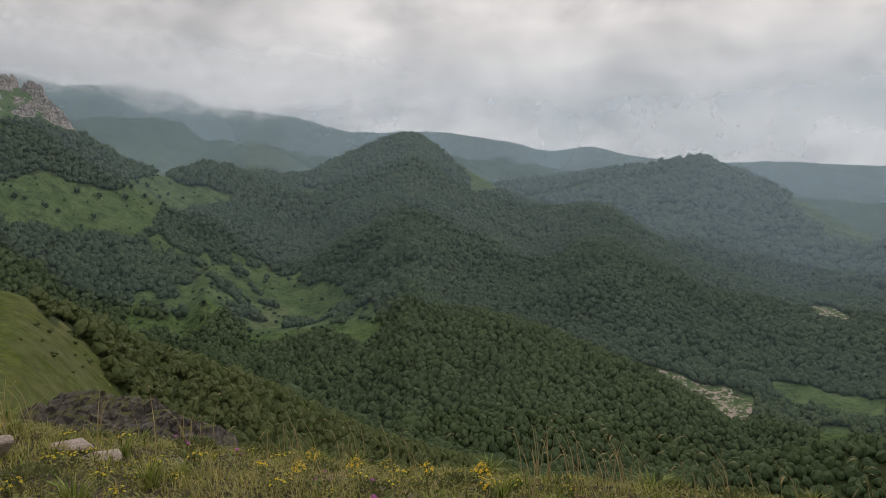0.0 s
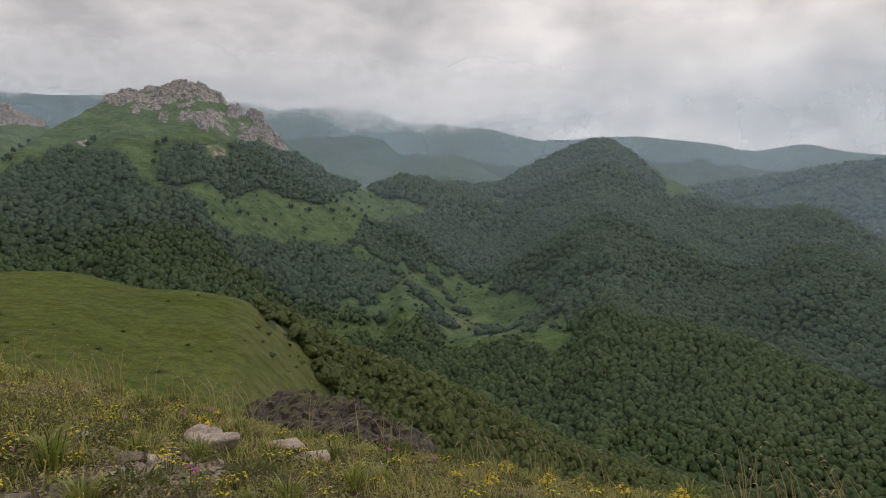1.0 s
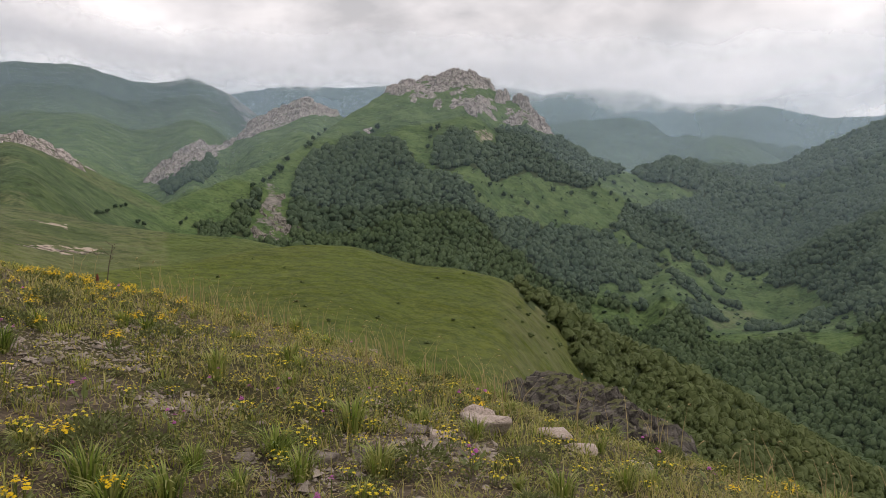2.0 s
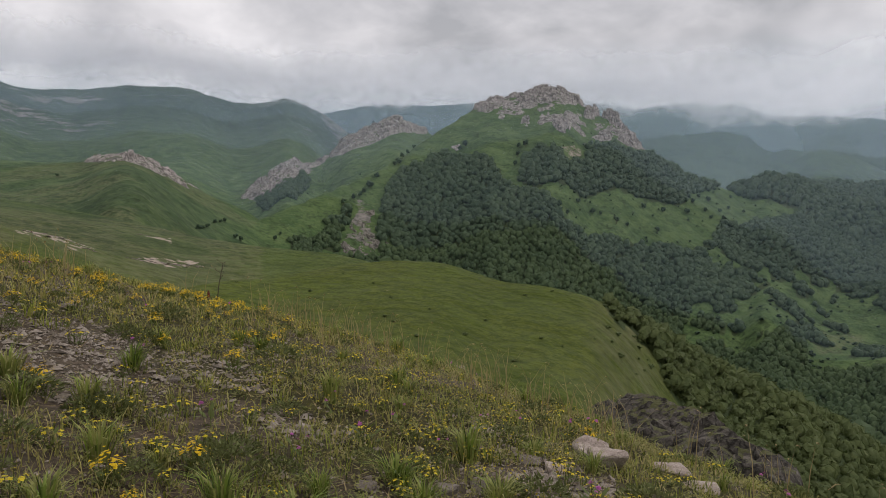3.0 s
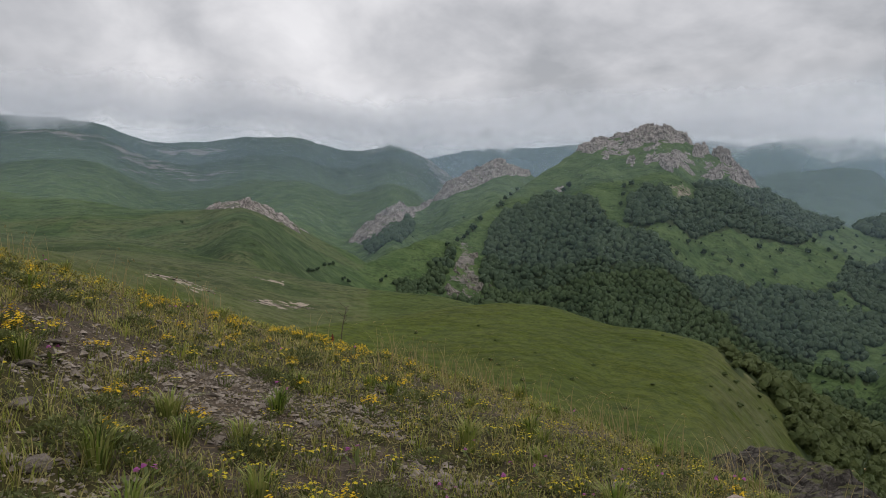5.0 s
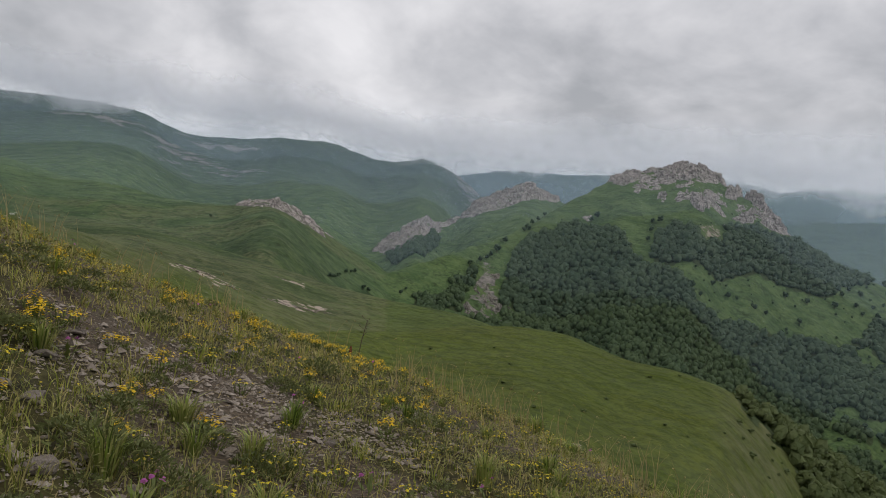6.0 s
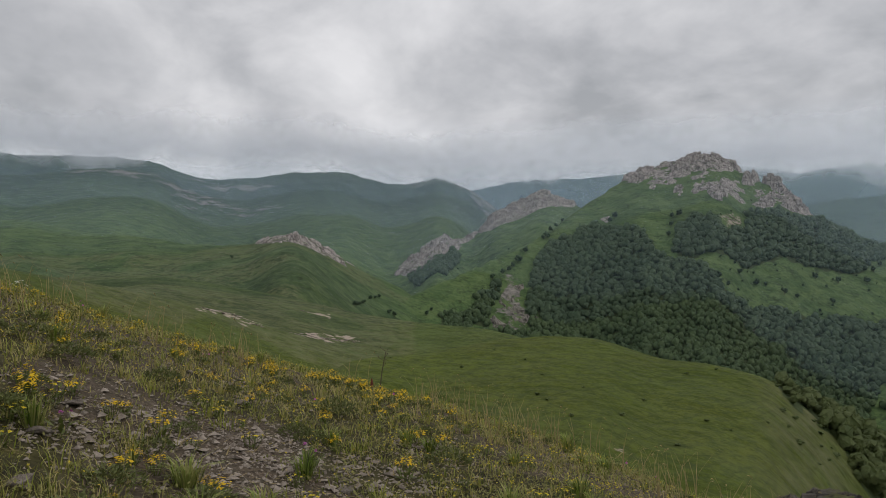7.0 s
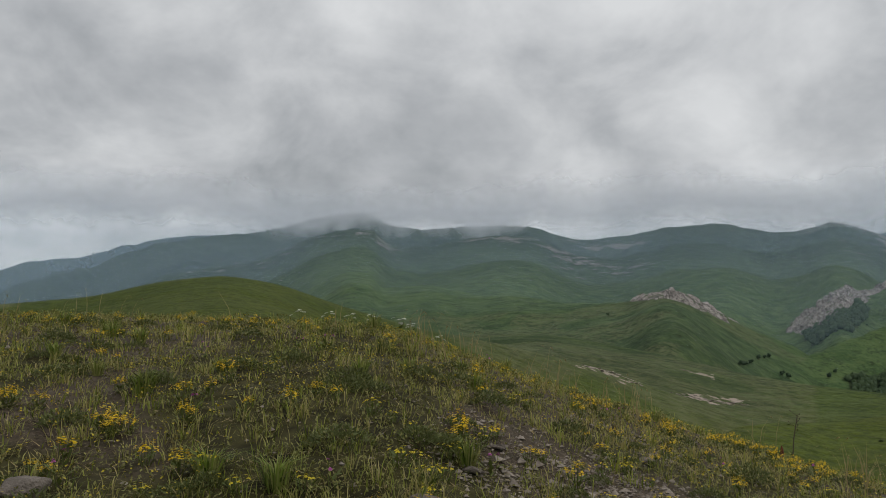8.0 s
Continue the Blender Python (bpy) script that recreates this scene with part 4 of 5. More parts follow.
def grove(name, label, mat, seed, spacing, width, sector, lumps, sprays, squash=1.0, only=None, leaf=0.05):
    rng = np.random.default_rng(seed)
    x, y, az, r = scatter(rng, spacing, *sector)
    keep = wood_share(az, r) > 0.5
    if only is not None:
        keep &= only(az, r)
    x, y = x[keep], y[keep]
    z = ground_height(x, y)
    shapes = [crown_shape(rng, lumps, sprays, leaf) for _ in range(5)]
    kind = rng.integers(0, 5, len(x))
    size = width * rng.uniform(0.6, 1.4, len(x))
    turn = rng.uniform(0, 6.283, len(x))
    vs, fs, ns, count = [], [], [], 0
    for k, (sv, sf) in enumerate(shapes):
        w = np.nonzero(kind == k)[0]
        c, s = np.cos(turn[w])[:, None], np.sin(turn[w])[:, None]
        v = np.stack([(sv[:, 0] * c - sv[:, 1] * s) * size[w, None] + x[w, None], (sv[:, 0] * s + sv[:, 1] * c) * size[w, None] + y[w, None],
                      sv[:, 2] * size[w, None] * squash * rng.uniform(0.85, 1.25, (len(w), 1)) + z[w, None] - 0.06 * size[w, None]], -1)
        vs.append(v.reshape(-1, 3))
        # leaves face outwards from the heart of the crown
        out = v - np.stack([x[w], y[w], z[w] + 0.25 * size[w]], -1)[:, None]
        ns.append((out / np.linalg.norm(out, axis=-1, keepdims=True) + rng.normal(0, 0.22, out.shape) + (0, 0, 0.4)).reshape(-1, 3))
        fs.append((sf[None] + (np.arange(len(w)) * len(sv))[:, None, None] + count).reshape(-1, 3))
        count += len(w) * len(sv)
    me = mesh_of(name, np.concatenate(vs), np.concatenate(fs), mat, True)
    out = np.concatenate(ns)
    me.normals_split_custom_set_from_vertices((out / np.linalg.norm(out, axis=1, keepdims=True)).astype(np.float32))
    return tagged(new(name, me), label, "woodland", kind="stuff")


def brink(az):
    """Just past the crest of the near spur, where the ground drops out of sight."""
    return np.minimum(np.interp(az, GRID, CRESTS["knoll"].r) + 22, 400)


grove("near_woodland", "dense low oak and hornbeam wood on the steep spur", M_WOODS_NEAR, 1, 2.2, 2.8, (-38, 31, 150, 400), 1, 46, only=lambda a, r: r < brink(a), leaf=0.075)
grove("thicket", "low oak thicket along the edge of the knoll", M_WOODS_NEAR, 7, 1.6, 2.0, (-38, 31, 88, 150), 2, 130, only=lambda a, r: r < brink(a) + 10, leaf=0.048)
grove("hidden_woodland", "dense hornbeam wood in the valley hollow", M_WOODS_VALLEY, 6, 5.0, 4.8, (-38, 52, 130, 400), 1, 0, only=lambda a, r: r >= brink(a))
grove("valley_woodland", "dense dark green hornbeam wood filling the valley", M_WOODS_VALLEY, 2, 3.75, 4.8, (-38, 58, 400, 640), 1, 6, leaf=0.09)
grove("hill_woodland", "dark green beech wood covering the pointed hill", M_WOODS, 3, 4.6, 5.8, (-38, 58, 640, 1000), 1, 2, leaf=0.09)
grove("upper_woodland", "dark beech wood on the upper slopes of the pointed hill", M_WOODS, 8, 6.4, 7.6, (-38, 58, 1000, 1400), 1, 0)
grove("far_woodland", "hazy dark wood on the far eastern hill", M_WOODS, 4, 11.6, 13.6, (-38, 4, 1400, 2000), 1, 0, 0.9)

# ---------- crags, slabs, scattered trees and bushes ----------
def part(name, me, parent, label="", m=None):
    ob = new(name, me)
    ob.parent = parent
    if m is not None:
        ob.matrix_local = m
    return tagged(ob, label) if label else ob


def block(rng, size, flat=0.8, points=15):
    """One angular block of broken rock, centred on its middle."""
    bm = bmesh.new()
    for _ in range(points):
        v = Vector(rng.normal(0, 1, 3))
        v = v / max(abs(v.x), abs(v.y), abs(v.z)) * rng.uniform(0.75, 1.0)
        bm.verts.new((v.x * size, v.y * size * rng.uniform(0.8, 1.0), v.z * size * flat))
    res = bmesh.ops.convex_hull(bm, input=bm.verts)
    loose = [g for g in res["geom_interior"] + res["geom_unused"] if isinstance(g, bmesh.types.BMVert)]
    bmesh.ops.delete(bm, geom=list(set(loose)), context="VERTS")
    bmesh.ops.triangulate(bm, faces=bm.faces)
    v = np.array([p.co[:] for p in bm.verts])
    bm.verts.index_update()
    f = np.array([[p.index for p in q.verts] for q in bm.faces])
    bm.free()
    return v, f


SHAPES = {}


def rock_shapes(mat):
    """A dozen block meshes of unit size for each kind of stone."""
    if mat.name not in SHAPES:
        SHAPES[mat.name] = [mesh_of("block", *block(np.random.default_rng(900 + k), 1.0, 1.0), mat) for k in range(12)]
    return SHAPES[mat.name]


def outcrop(label, az, r, wide, high, count, seed, mat, size=(0.16, 0.34), flat=0.9, group="rock outcrops", name="rock_outcrop", rise=(-0.35, 0.3)):
    """A crag: broken blocks heaped on the slope that they grow out of."""
    rng = np.random.default_rng(seed)
    a, b = rng.uniform(-0.5, 0.5, count), rng.uniform(-0.2, 0.2, count)
    sx, sy = spot(az + 90, 1.0)
    dx, dy = spot(az, 1.0)
    x0, y0 = spot(az, r)
    x, y = x0 + (sx * a + dx * b) * wide, y0 + (sy * a + dy * b) * wide
    z = ground_height(np.append(x, x0), np.append(y, y0))
    root = new(name)
    root.location = (x0, y0, z[-1])
    for k in range(count):
        up = rng.uniform(*rise) * high * (1 - 1.6 * abs(a[k]))
        s = rng.uniform(*size) * (wide + high) * 0.5
        turn = Matrix.Rotation(rng.uniform(0, 6.28), 4, "Z") @ Matrix.Rotation(rng.uniform(-0.3, 0.3), 4, "X")
        part("block", rock_shapes(mat)[k % 12], root, "", Matrix.Translation((x[k] - x0, y[k] - y0, z[k] - z[-1] + up)) @ turn @ Matrix.Diagonal((s, s * rng.uniform(0.7, 1.0), s * flat * rng.uniform(0.7, 1.3), 1)))
    return tagged(root, label, "rock", group)


def cells(x, y, size, seed):
    """The nearest of many scattered points: a random number for it, and the way from it."""
    gx, gy = np.floor(x / size), np.floor(y / size)
    best, rnd, dx, dy = np.full(x.shape, 1e9), np.zeros(x.shape), np.zeros(x.shape), np.zeros(x.shape)
    for i in (-1, 0, 1):
        for j in (-1, 0, 1):
            ox = x - (gx + i + hash2(gx + i, gy + j, seed)) * size
            oy = y - (gy + j + hash2(gx + i, gy + j, seed + 1)) * size
            d = ox * ox + oy * oy
            near = d < best
            best, dx, dy = np.where(near, d, best), np.where(near, ox, dx), np.where(near, oy, dy)
            rnd = np.where(near, hash2(gx + i, gy + j, seed + 2), rnd)
    return rnd, dx, dy


def crag(label, ring, high, cell, seed, pieces=1, step=1.0, gaps=0.75, mat=M_CRAG, thin=0.0, group="rock outcrops"):
    """Broken limestone: flat-topped blocks of two sizes that step up the slope, split into neighbouring crags."""
    a0, a1, r0, r1 = min(p[0] for p in ring), max(p[0] for p in ring), min(p[1] for p in ring), max(p[1] for p in ring)
    pad = 4 * step
    az, r = np.meshgrid(np.arange(a0 - math.degrees(pad / r0), a1 + math.degrees(pad / r0), math.degrees(step / r0)), np.arange(r0 - pad, r1 + pad, step))
    share = inside(ring, az, r, 0.0022)
    for _ in range(2):  # soften the rim
        p = np.pad(share, 2, "edge")
        share = sum(p[2:-2, k:k + share.shape[1]] for k in range(5)) / 5
        p = np.pad(share, 2, "edge")
        share = sum(p[k:k + share.shape[0], 2:-2] for k in range(5)) / 5
    x, y = spot(az, r)
    e = np.clip(share * 1.7 - 0.35 - thin + gaps * fractal(x, y, 2.2 * cell, 4, 0.6, seed + 40), 0, 1) * (share > 0.02)
    wx, wy = x + 0.25 * cell * value_noise(x / cell, y / cell, seed + 7), y + 0.25 * cell * value_noise(x / cell, y / cell, seed + 8)
    big, bx, by = cells(wx, wy, cell, seed)
    small, sx, sy = cells(wx, wy, cell * 0.36, seed + 20)
    ground = ground_height(x, y)
    tread = 0.5 * ground + 0.3 * ground_height(x - bx, y - by) + 0.2 * ground_height(x - sx, y - sy)
    tilt = (bx * np.cos(big * 40) + by * np.sin(big * 40)) * 0.25 + (sx * np.cos(small * 50) + sy * np.sin(small * 50)) * 0.35
    z = ground + e * (tread - ground + high * (0.05 + 0.8 * big * big + 0.22 * small) + tilt + 0.05 * high * value_noise(x / 1.7, y / 1.7, seed + 9)) - (1 - e) * min(1.2, 0.3 * high)
    cols = x.shape[1]
    cuts = np.linspace(0, cols - 1, pieces + 1).astype(int)
    for c0, c1 in zip(cuts[:-1], cuts[1:]):
        v = np.stack([x[:, c0:c1 + 1], y[:, c0:c1 + 1], z[:, c0:c1 + 1]], -1)
        rows, m = v.shape[:2]
        i, j = np.meshgrid(np.arange(rows - 1), np.arange(m - 1), indexing="ij")
        quads = np.stack([i * m + j + 1, (i + 1) * m + j + 1, (i + 1) * m + j, i * m + j], -1).reshape(-1, 4)
        quads = quads[(e[:, c0:c1 + 1].ravel()[quads] > 0.02).any(1)]
        mark = np.arange(rows * m)  # rocks that do not touch are things of their own
        for _ in range(400):
            low = mark[quads].min(1)
            before = mark.copy()
            np.minimum.at(mark, quads.ravel(), np.repeat(low, 4))
            if (mark == before).all():
                break
        v = v.reshape(-1, 3)
        for rock in np.unique(mark[quads[:, 0]]):
            own = quads[mark[quads[:, 0]] == rock]
            if len(own) < 14:
                continue
            used, index = np.unique(own, return_inverse=True)
            index, foot = index.reshape(-1, 4), np.array([v[used, 0].mean(), v[used, 1].mean(), v[used, 2].min()])
            ob = new("rock_outcrop", mesh_of("rock_outcrop", v[used] - foot, np.concatenate([index[:, [0, 1, 2]], index[:, [0, 2, 3]]]), mat))
            ob.location = foot
            tagged(ob, label, "rock", group)


crag("rough grey limestone along the mountain crest", SUMMIT, 7.5, 13.0, 100, 5, gaps=1.0, thin=0.25)
crag("broken limestone ledges scattered down the green summit", LEDGES, 3.5, 7.0, 110, 3, gaps=1.5, thin=1.55)
for k, ring in enumerate(TOWERS):
    crag("pinkish grey limestone tower jutting from the green summit", ring, (4, 7, 13, 14, 7, 8, 3, 4, 4, 2)[k], (6, 8, 11, 11, 7, 9, 5, 5, 5, 5)[k], 120 + 3 * k, 1, 0.8, 0.5)
crag("pale grey limestone crag on a grassy ridge", CRAG, 8.0, 12.0, 160, 4)
crag("grey limestone cliff above a dark hollow", CLIFF, 8.0, 11.0, 180, 4)
crag("low grey rocks crowning a round green hill", ROUND, 3.0, 7.0, 200, 4, 0.8, 1.1, thin=0.4)
for k, ring in enumerate(GULLIES):
    crag("rough brown rock in a bare gully", ring, 2.5, 4.0, 220 + k, 1, 0.8, 1.6, M_GULLY, 1.1)
for k, (az, r, w) in enumerate([(32.0, 818, 12), (31.6, 826, 11), (29.2, 864, 9), (28.4, 870, 9), (26.8, 890, 6)]):
    outcrop("pinkish loose scree on the wooded slope", az, r, w, 1.2, 20, 240 + k, M_SCREE, (0.08, 0.2), flat=0.3, group="scree fans", name="scree")
for k, (az, r, w) in enumerate([(71.2, 200, 6), (70.2, 206, 6), (69.2, 203, 5), (68.2, 200, 5), (65.0, 206, 4), (64.2, 210, 6), (63.2, 213, 6), (62.2, 216, 6), (61.3, 219, 6), (60.7, 221, 4), (64.4, 258, 5), (63.2, 259, 4),
                                (96.5, 120, 4), (94.0, 122, 5), (91.5, 126, 3), (88.0, 132, 4)]):
    outcrop("pale flat stone slabs breaking through pasture", az, r, w, 0.35, 16, 260 + k, M_SCREE, (0.12, 0.3), flat=0.14, group="stone slabs", name="stone_slab")
crag("dark crumbling shale breaking out of the hillside", OUTCROP, 0.8, 1.3, 300, 3, 0.13, 0.6, M_SHALE)


def limb(bm, a, b, r0, r1, sides=5):
    """A tapered bough from a to b."""
    a, b = Vector(a), Vector(b)
    q = (b - a).to_track_quat("Z", "Y")
    rings = [[bm.verts.new(c + q @ Vector((math.cos(6.2832 * k / sides) * r, math.sin(6.2832 * k / sides) * r, 0))) for k in range(sides)] for c, r in ((a, r0), (b, r1))]
    for k in range(sides):
        bm.faces.new((rings[0][k], rings[0][(k + 1) % sides], rings[1][(k + 1) % sides], rings[1][k]))
    bm.faces.new(rings[1])


def bm_mesh(name, bm, mat):
    me = bpy.data.meshes.new(name)
    bm.to_mesh(me)
    bm.free()
    me.materials.append(mat)
    return me


def tree(seed, label, high=1.0, wide=0.8, mat=None, name="tree", group="trees on the pasture", category="tree", sprays=70):
    """A broadleaved tree one unit high: tapered trunk, limbs and a loose crown."""
    rng = np.random.default_rng(seed)
    root = new(name)
    bm = bmesh.new()
    limb(bm, (0, 0, -0.08), (0.01, 0.01, 0.45), 0.035, 0.022)
    for k in range(5):
        t = k * 1.3
        limb(bm, (0, 0, 0.22 + 0.05 * k), (math.cos(t) * 0.22, math.sin(t) * 0.22, 0.45 + 0.06 * k), 0.016, 0.006, 4)
    part("trunk", bm_mesh("trunk", bm, M_BARK), root)
    v, f = crown_shape(rng, 5, sprays)
    part("crown", mesh_of("crown", v * (wide, wide, 0.9 if name == "tree" else 0.75) + (0, 0, 0.08 if name == "tree" else -0.1), f, mat or M_BUSH), root)
    return tagged(root, label, category, group)


def plant(models, places, sizes, rng):
    xs, ys = spot(*(np.array(c) for c in zip(*places)))
    for k, (x, y, z) in enumerate(zip(xs, ys, ground_height(xs, ys))):
        s = rng.uniform(*sizes)
        ob = copy_thing(models[k % len(models)], Matrix.Identity(4))
        ob.matrix_basis = Matrix.Translation((x, y, z)) @ Matrix.Rotation(rng.uniform(0, 6.28), 4, "Z") @ Matrix.Scale(s, 4)


def drop(models):
    for ob in models:
        for o in (*ob.children_recursive, ob):
            bpy.data.objects.remove(o)


rng = np.random.default_rng(5)
models = [tree(20 + k, "small dark broadleaved tree standing on open pasture", mat=M_WOODS) for k in range(4)]
plant(models, [(25.2, 820), (22.2, 879), (27.8, 748), (25.6, 771), (29.8, 736), (23.1, 887), (22.7, 913), (23.5, 851), (21.8, 868), (20.9, 887), (30.4, 729), (22.0, 916), (20.1, 1010), (20.5, 972), (26.6, 804), (28.6, 732), (31.5, 721), (32.3, 682), (33.0, 680), (19.6, 950), (21.2, 900), (20.6, 930)], (4.5, 8.0), rng)
plant(models, [(float(a), float(b)) for a, b in zip(rng.uniform(17, 34, 190), rng.uniform(670, 990, 190)) if not wood_share(np.array([a]), np.array([b]))[0]], (1.2, 3.6), rng)
plant(models, [(44.3, 841), (44.8, 829), (45.2, 817), (45.5, 795), (45.8, 790), (45.6, 800), (47.2, 751), (47.8, 724), (47.6, 729), (48.5, 702), (49.0, 693), (49.8, 678), (36.2, 793), (36.1, 813), (35.6, 813), (40.7, 827), (40.3, 835), (48.2, 712), (36.4, 770)], (5.5, 9), rng)
plant(models, [(60.6, 478), (60.2, 495), (60.4, 486), (59.9, 505), (59.0, 550), (58.7, 562), (59.4, 534), (48.5, 962), (53.6, 912), (52.9, 984), (52.5, 960), (57.9, 530), (57.5, 536), (54.6, 600), (55.0, 590), (69.9, 586), (54.1, 960)], (2.6, 4.8), rng)
drop(models)
models = [tree(30 + k, "dark rounded bush in the scrub of the valley clearing", 0.8, 1.1, M_WOODS, "bush", "scrub bushes", "bush", 40) for k in range(3)]
clear = [(float(a), float(b)) for a, b in zip(rng.uniform(5, 26, 420), rng.uniform(600, 850, 420))]
clear = [p for p in clear if inside(CLEARING, np.array([p[0]]), np.array([p[1]]))[0] or inside(SCRUB, np.array([p[0]]), np.array([p[1]]))[0]]
plant(models, clear[:130], (1.6, 5.0), rng)
drop(models)
models = [tree(40 + k, "low dark bush on the smooth green knoll", 0.6, 1.3, M_BUSH, "bush", "bushes on the knoll", "bush", 60) for k in range(3)]
plant(models, [(49.8, 102), (47.4, 94), (46.1, 85), (43.0, 80), (46.5, 76), (45.8, 74), (38.6, 81), (34.2, 77), (32.6, 76), (35.5, 97), (33.4, 102), (30.1, 82), (36.3, 68), (57.8, 95), (44, 69), (40.2, 73), (52.3, 92)], (0.25, 0.48), rng)
plant(models, [(float(a), float(b)) for a, b in zip(rng.uniform(24.5, 29.5, 22), rng.uniform(84, 108, 22))], (0.35, 0.8), rng)
drop(models)

# ---------- the flowery turf underfoot ----------
# Bare, stony places on the brow: x, y, radius.
BARE = [(-5.0, 1.9, 0.55), (-4.5, 1.9, 0.5), (-4.1, 1.75, 0.45), (-3.9, 1.6, 0.4), (-4.2, 2.7, 0.5), (-4.1, 2.5, 0.4), (-4.7, 1.05, 0.45), (-4.5, 1.4, 0.35), (-4.7, 2.1, 0.4), (-4.9, 3.5, 0.35), (-2.1, 3.0, 0.3), (-2.0, 3.4, 0.3), (-4.2, 0.8, 0.3), (-2.6, 3.6, 0.3), (-3.0, 0.7, 0.4), (-2.0, 2.3, 0.3), (-6.3, 2.5, 0.5), (-3.1, 2.4, 0.25)]


def bareness(x, y):
    b = 0.5 * fractal(x, y, 0.45, 3, 0.6, 81) - 0.14 - 0.3 * np.clip((np.degrees(np.arctan2(-x, y)) - 78) / 15, 0, 1)
    for bx, by, br in BARE:
        b = b + 0.62 * np.exp(-(((x - bx) ** 2 + (y - by) ** 2) / (0.75 * br) ** 2))
    return np.clip(b, 0, 1)


def sprinkle(rng, count, a0=-38, a1=120, r0=1.2, r1=13.0, power=1.35):
    """Random places on the brow, closer together near the path."""
    az = rng.uniform(a0, a1, count)
    r = r0 + (r1 - r0) * rng.uniform(0, 1, count) ** power
    return (*spot(az, r), r)


def blades(rng, x, y, high, wide, lean, aim):
    """Bent blades of grass, five corners each."""
    z = ground_height(x, y) - 0.01
    dx, dy = np.cos(aim), np.sin(aim)
    sx, sy = -dy * wide * 0.5, dx * wide * 0.5
    m = 0.55
    mid = (x + dx * lean * high * 0.35, y + dy * lean * high * 0.35, z + high * m)
    tip = (x + dx * lean * high, y + dy * lean * high, z + high * np.sqrt(np.clip(1 - 0.55 * lean ** 2, 0.15, 1)))
    v = np.stack([np.stack([x - sx, y - sy, z], -1), np.stack([x + sx, y + sy, z], -1), np.stack([mid[0] - sx * 0.8, mid[1] - sy * 0.8, mid[2]], -1), np.stack([mid[0] + sx * 0.8, mid[1] + sy * 0.8, mid[2]], -1), np.stack(tip, -1)], 1)
    f = np.array([(0, 1, 3), (0, 3, 2), (2, 3, 4)])
    return v.reshape(-1, 3), (f[None] + (np.arange(len(x)) * 5)[:, None, None]).reshape(-1, 3)


def build_grass():
    rng = np.random.default_rng(11)
    # tussocks
    tx, ty, tr = sprinkle(rng, 5200)
    keep = bareness(tx, ty) < rng.uniform(0.1, 0.75, len(tx))
    tx, ty, tr = tx[keep], ty[keep], tr[keep]
    each = 18
    th = rng.uniform(0.035, 0.12, len(tx)) * np.where(tr > 6.5, 1.2, 1.0)
    tw = rng.uniform(0.02, 0.065, len(tx))
    x = (tx[:, None] + rng.normal(0, 1, (len(tx), each)) * tw[:, None]).ravel()
    y = (ty[:, None] + rng.normal(0, 1, (len(tx), each)) * tw[:, None]).ravel()
    aim = np.arctan2(y - np.repeat(ty, each), x - np.repeat(tx, each)) + rng.normal(0, 0.6, len(x))
    v1, f1 = blades(rng, x, y, np.repeat(th, each) * rng.uniform(0.6, 1.3, len(x)), np.repeat(0.0032 + 0.0006 * tr, each) * rng.uniform(0.7, 1.2, len(x)), rng.uniform(0.2, 0.95, len(x)), aim)
    # single blades between them
    x, y, r = sprinkle(rng, 24000)
    keep = bareness(x, y) < rng.uniform(0.0, 0.9, len(x))
    x, y, r = x[keep], y[keep], r[keep]
    v2, f2 = blades(rng, x, y, rng.uniform(0.02, 0.085, len(x)), 0.004 + 0.0007 * r, rng.uniform(0.1, 0.9, len(x)), rng.uniform(0, 6.28, len(x)))
    # the turf goes on under and behind the path
    az, r = rng.uniform(0, 360, 15000), rng.uniform(0.3, 1, 15000) ** 1.5 * 9
    keep = ((az > 120) & (az < 322)) | (r < 1.5)
    x, y, r = *spot(az[keep], r[keep]), r[keep]
    v3, f3 = blades(rng, x, y, rng.uniform(0.04, 0.14, len(x)), 0.006 + 0.0012 * r, rng.uniform(0.1, 0.9, len(x)), rng.uniform(0, 6.28, len(x)))
    v, f = np.concatenate([v1, v2, v3]), np.concatenate([f1, f2 + len(v1), f3 + len(v1) + len(v2)])
    return tagged(new("grass", mesh_of("grass", v, f, M_GRASS)), "olive and straw coloured meadow grass in loose tussocks", "grass", kind="stuff")


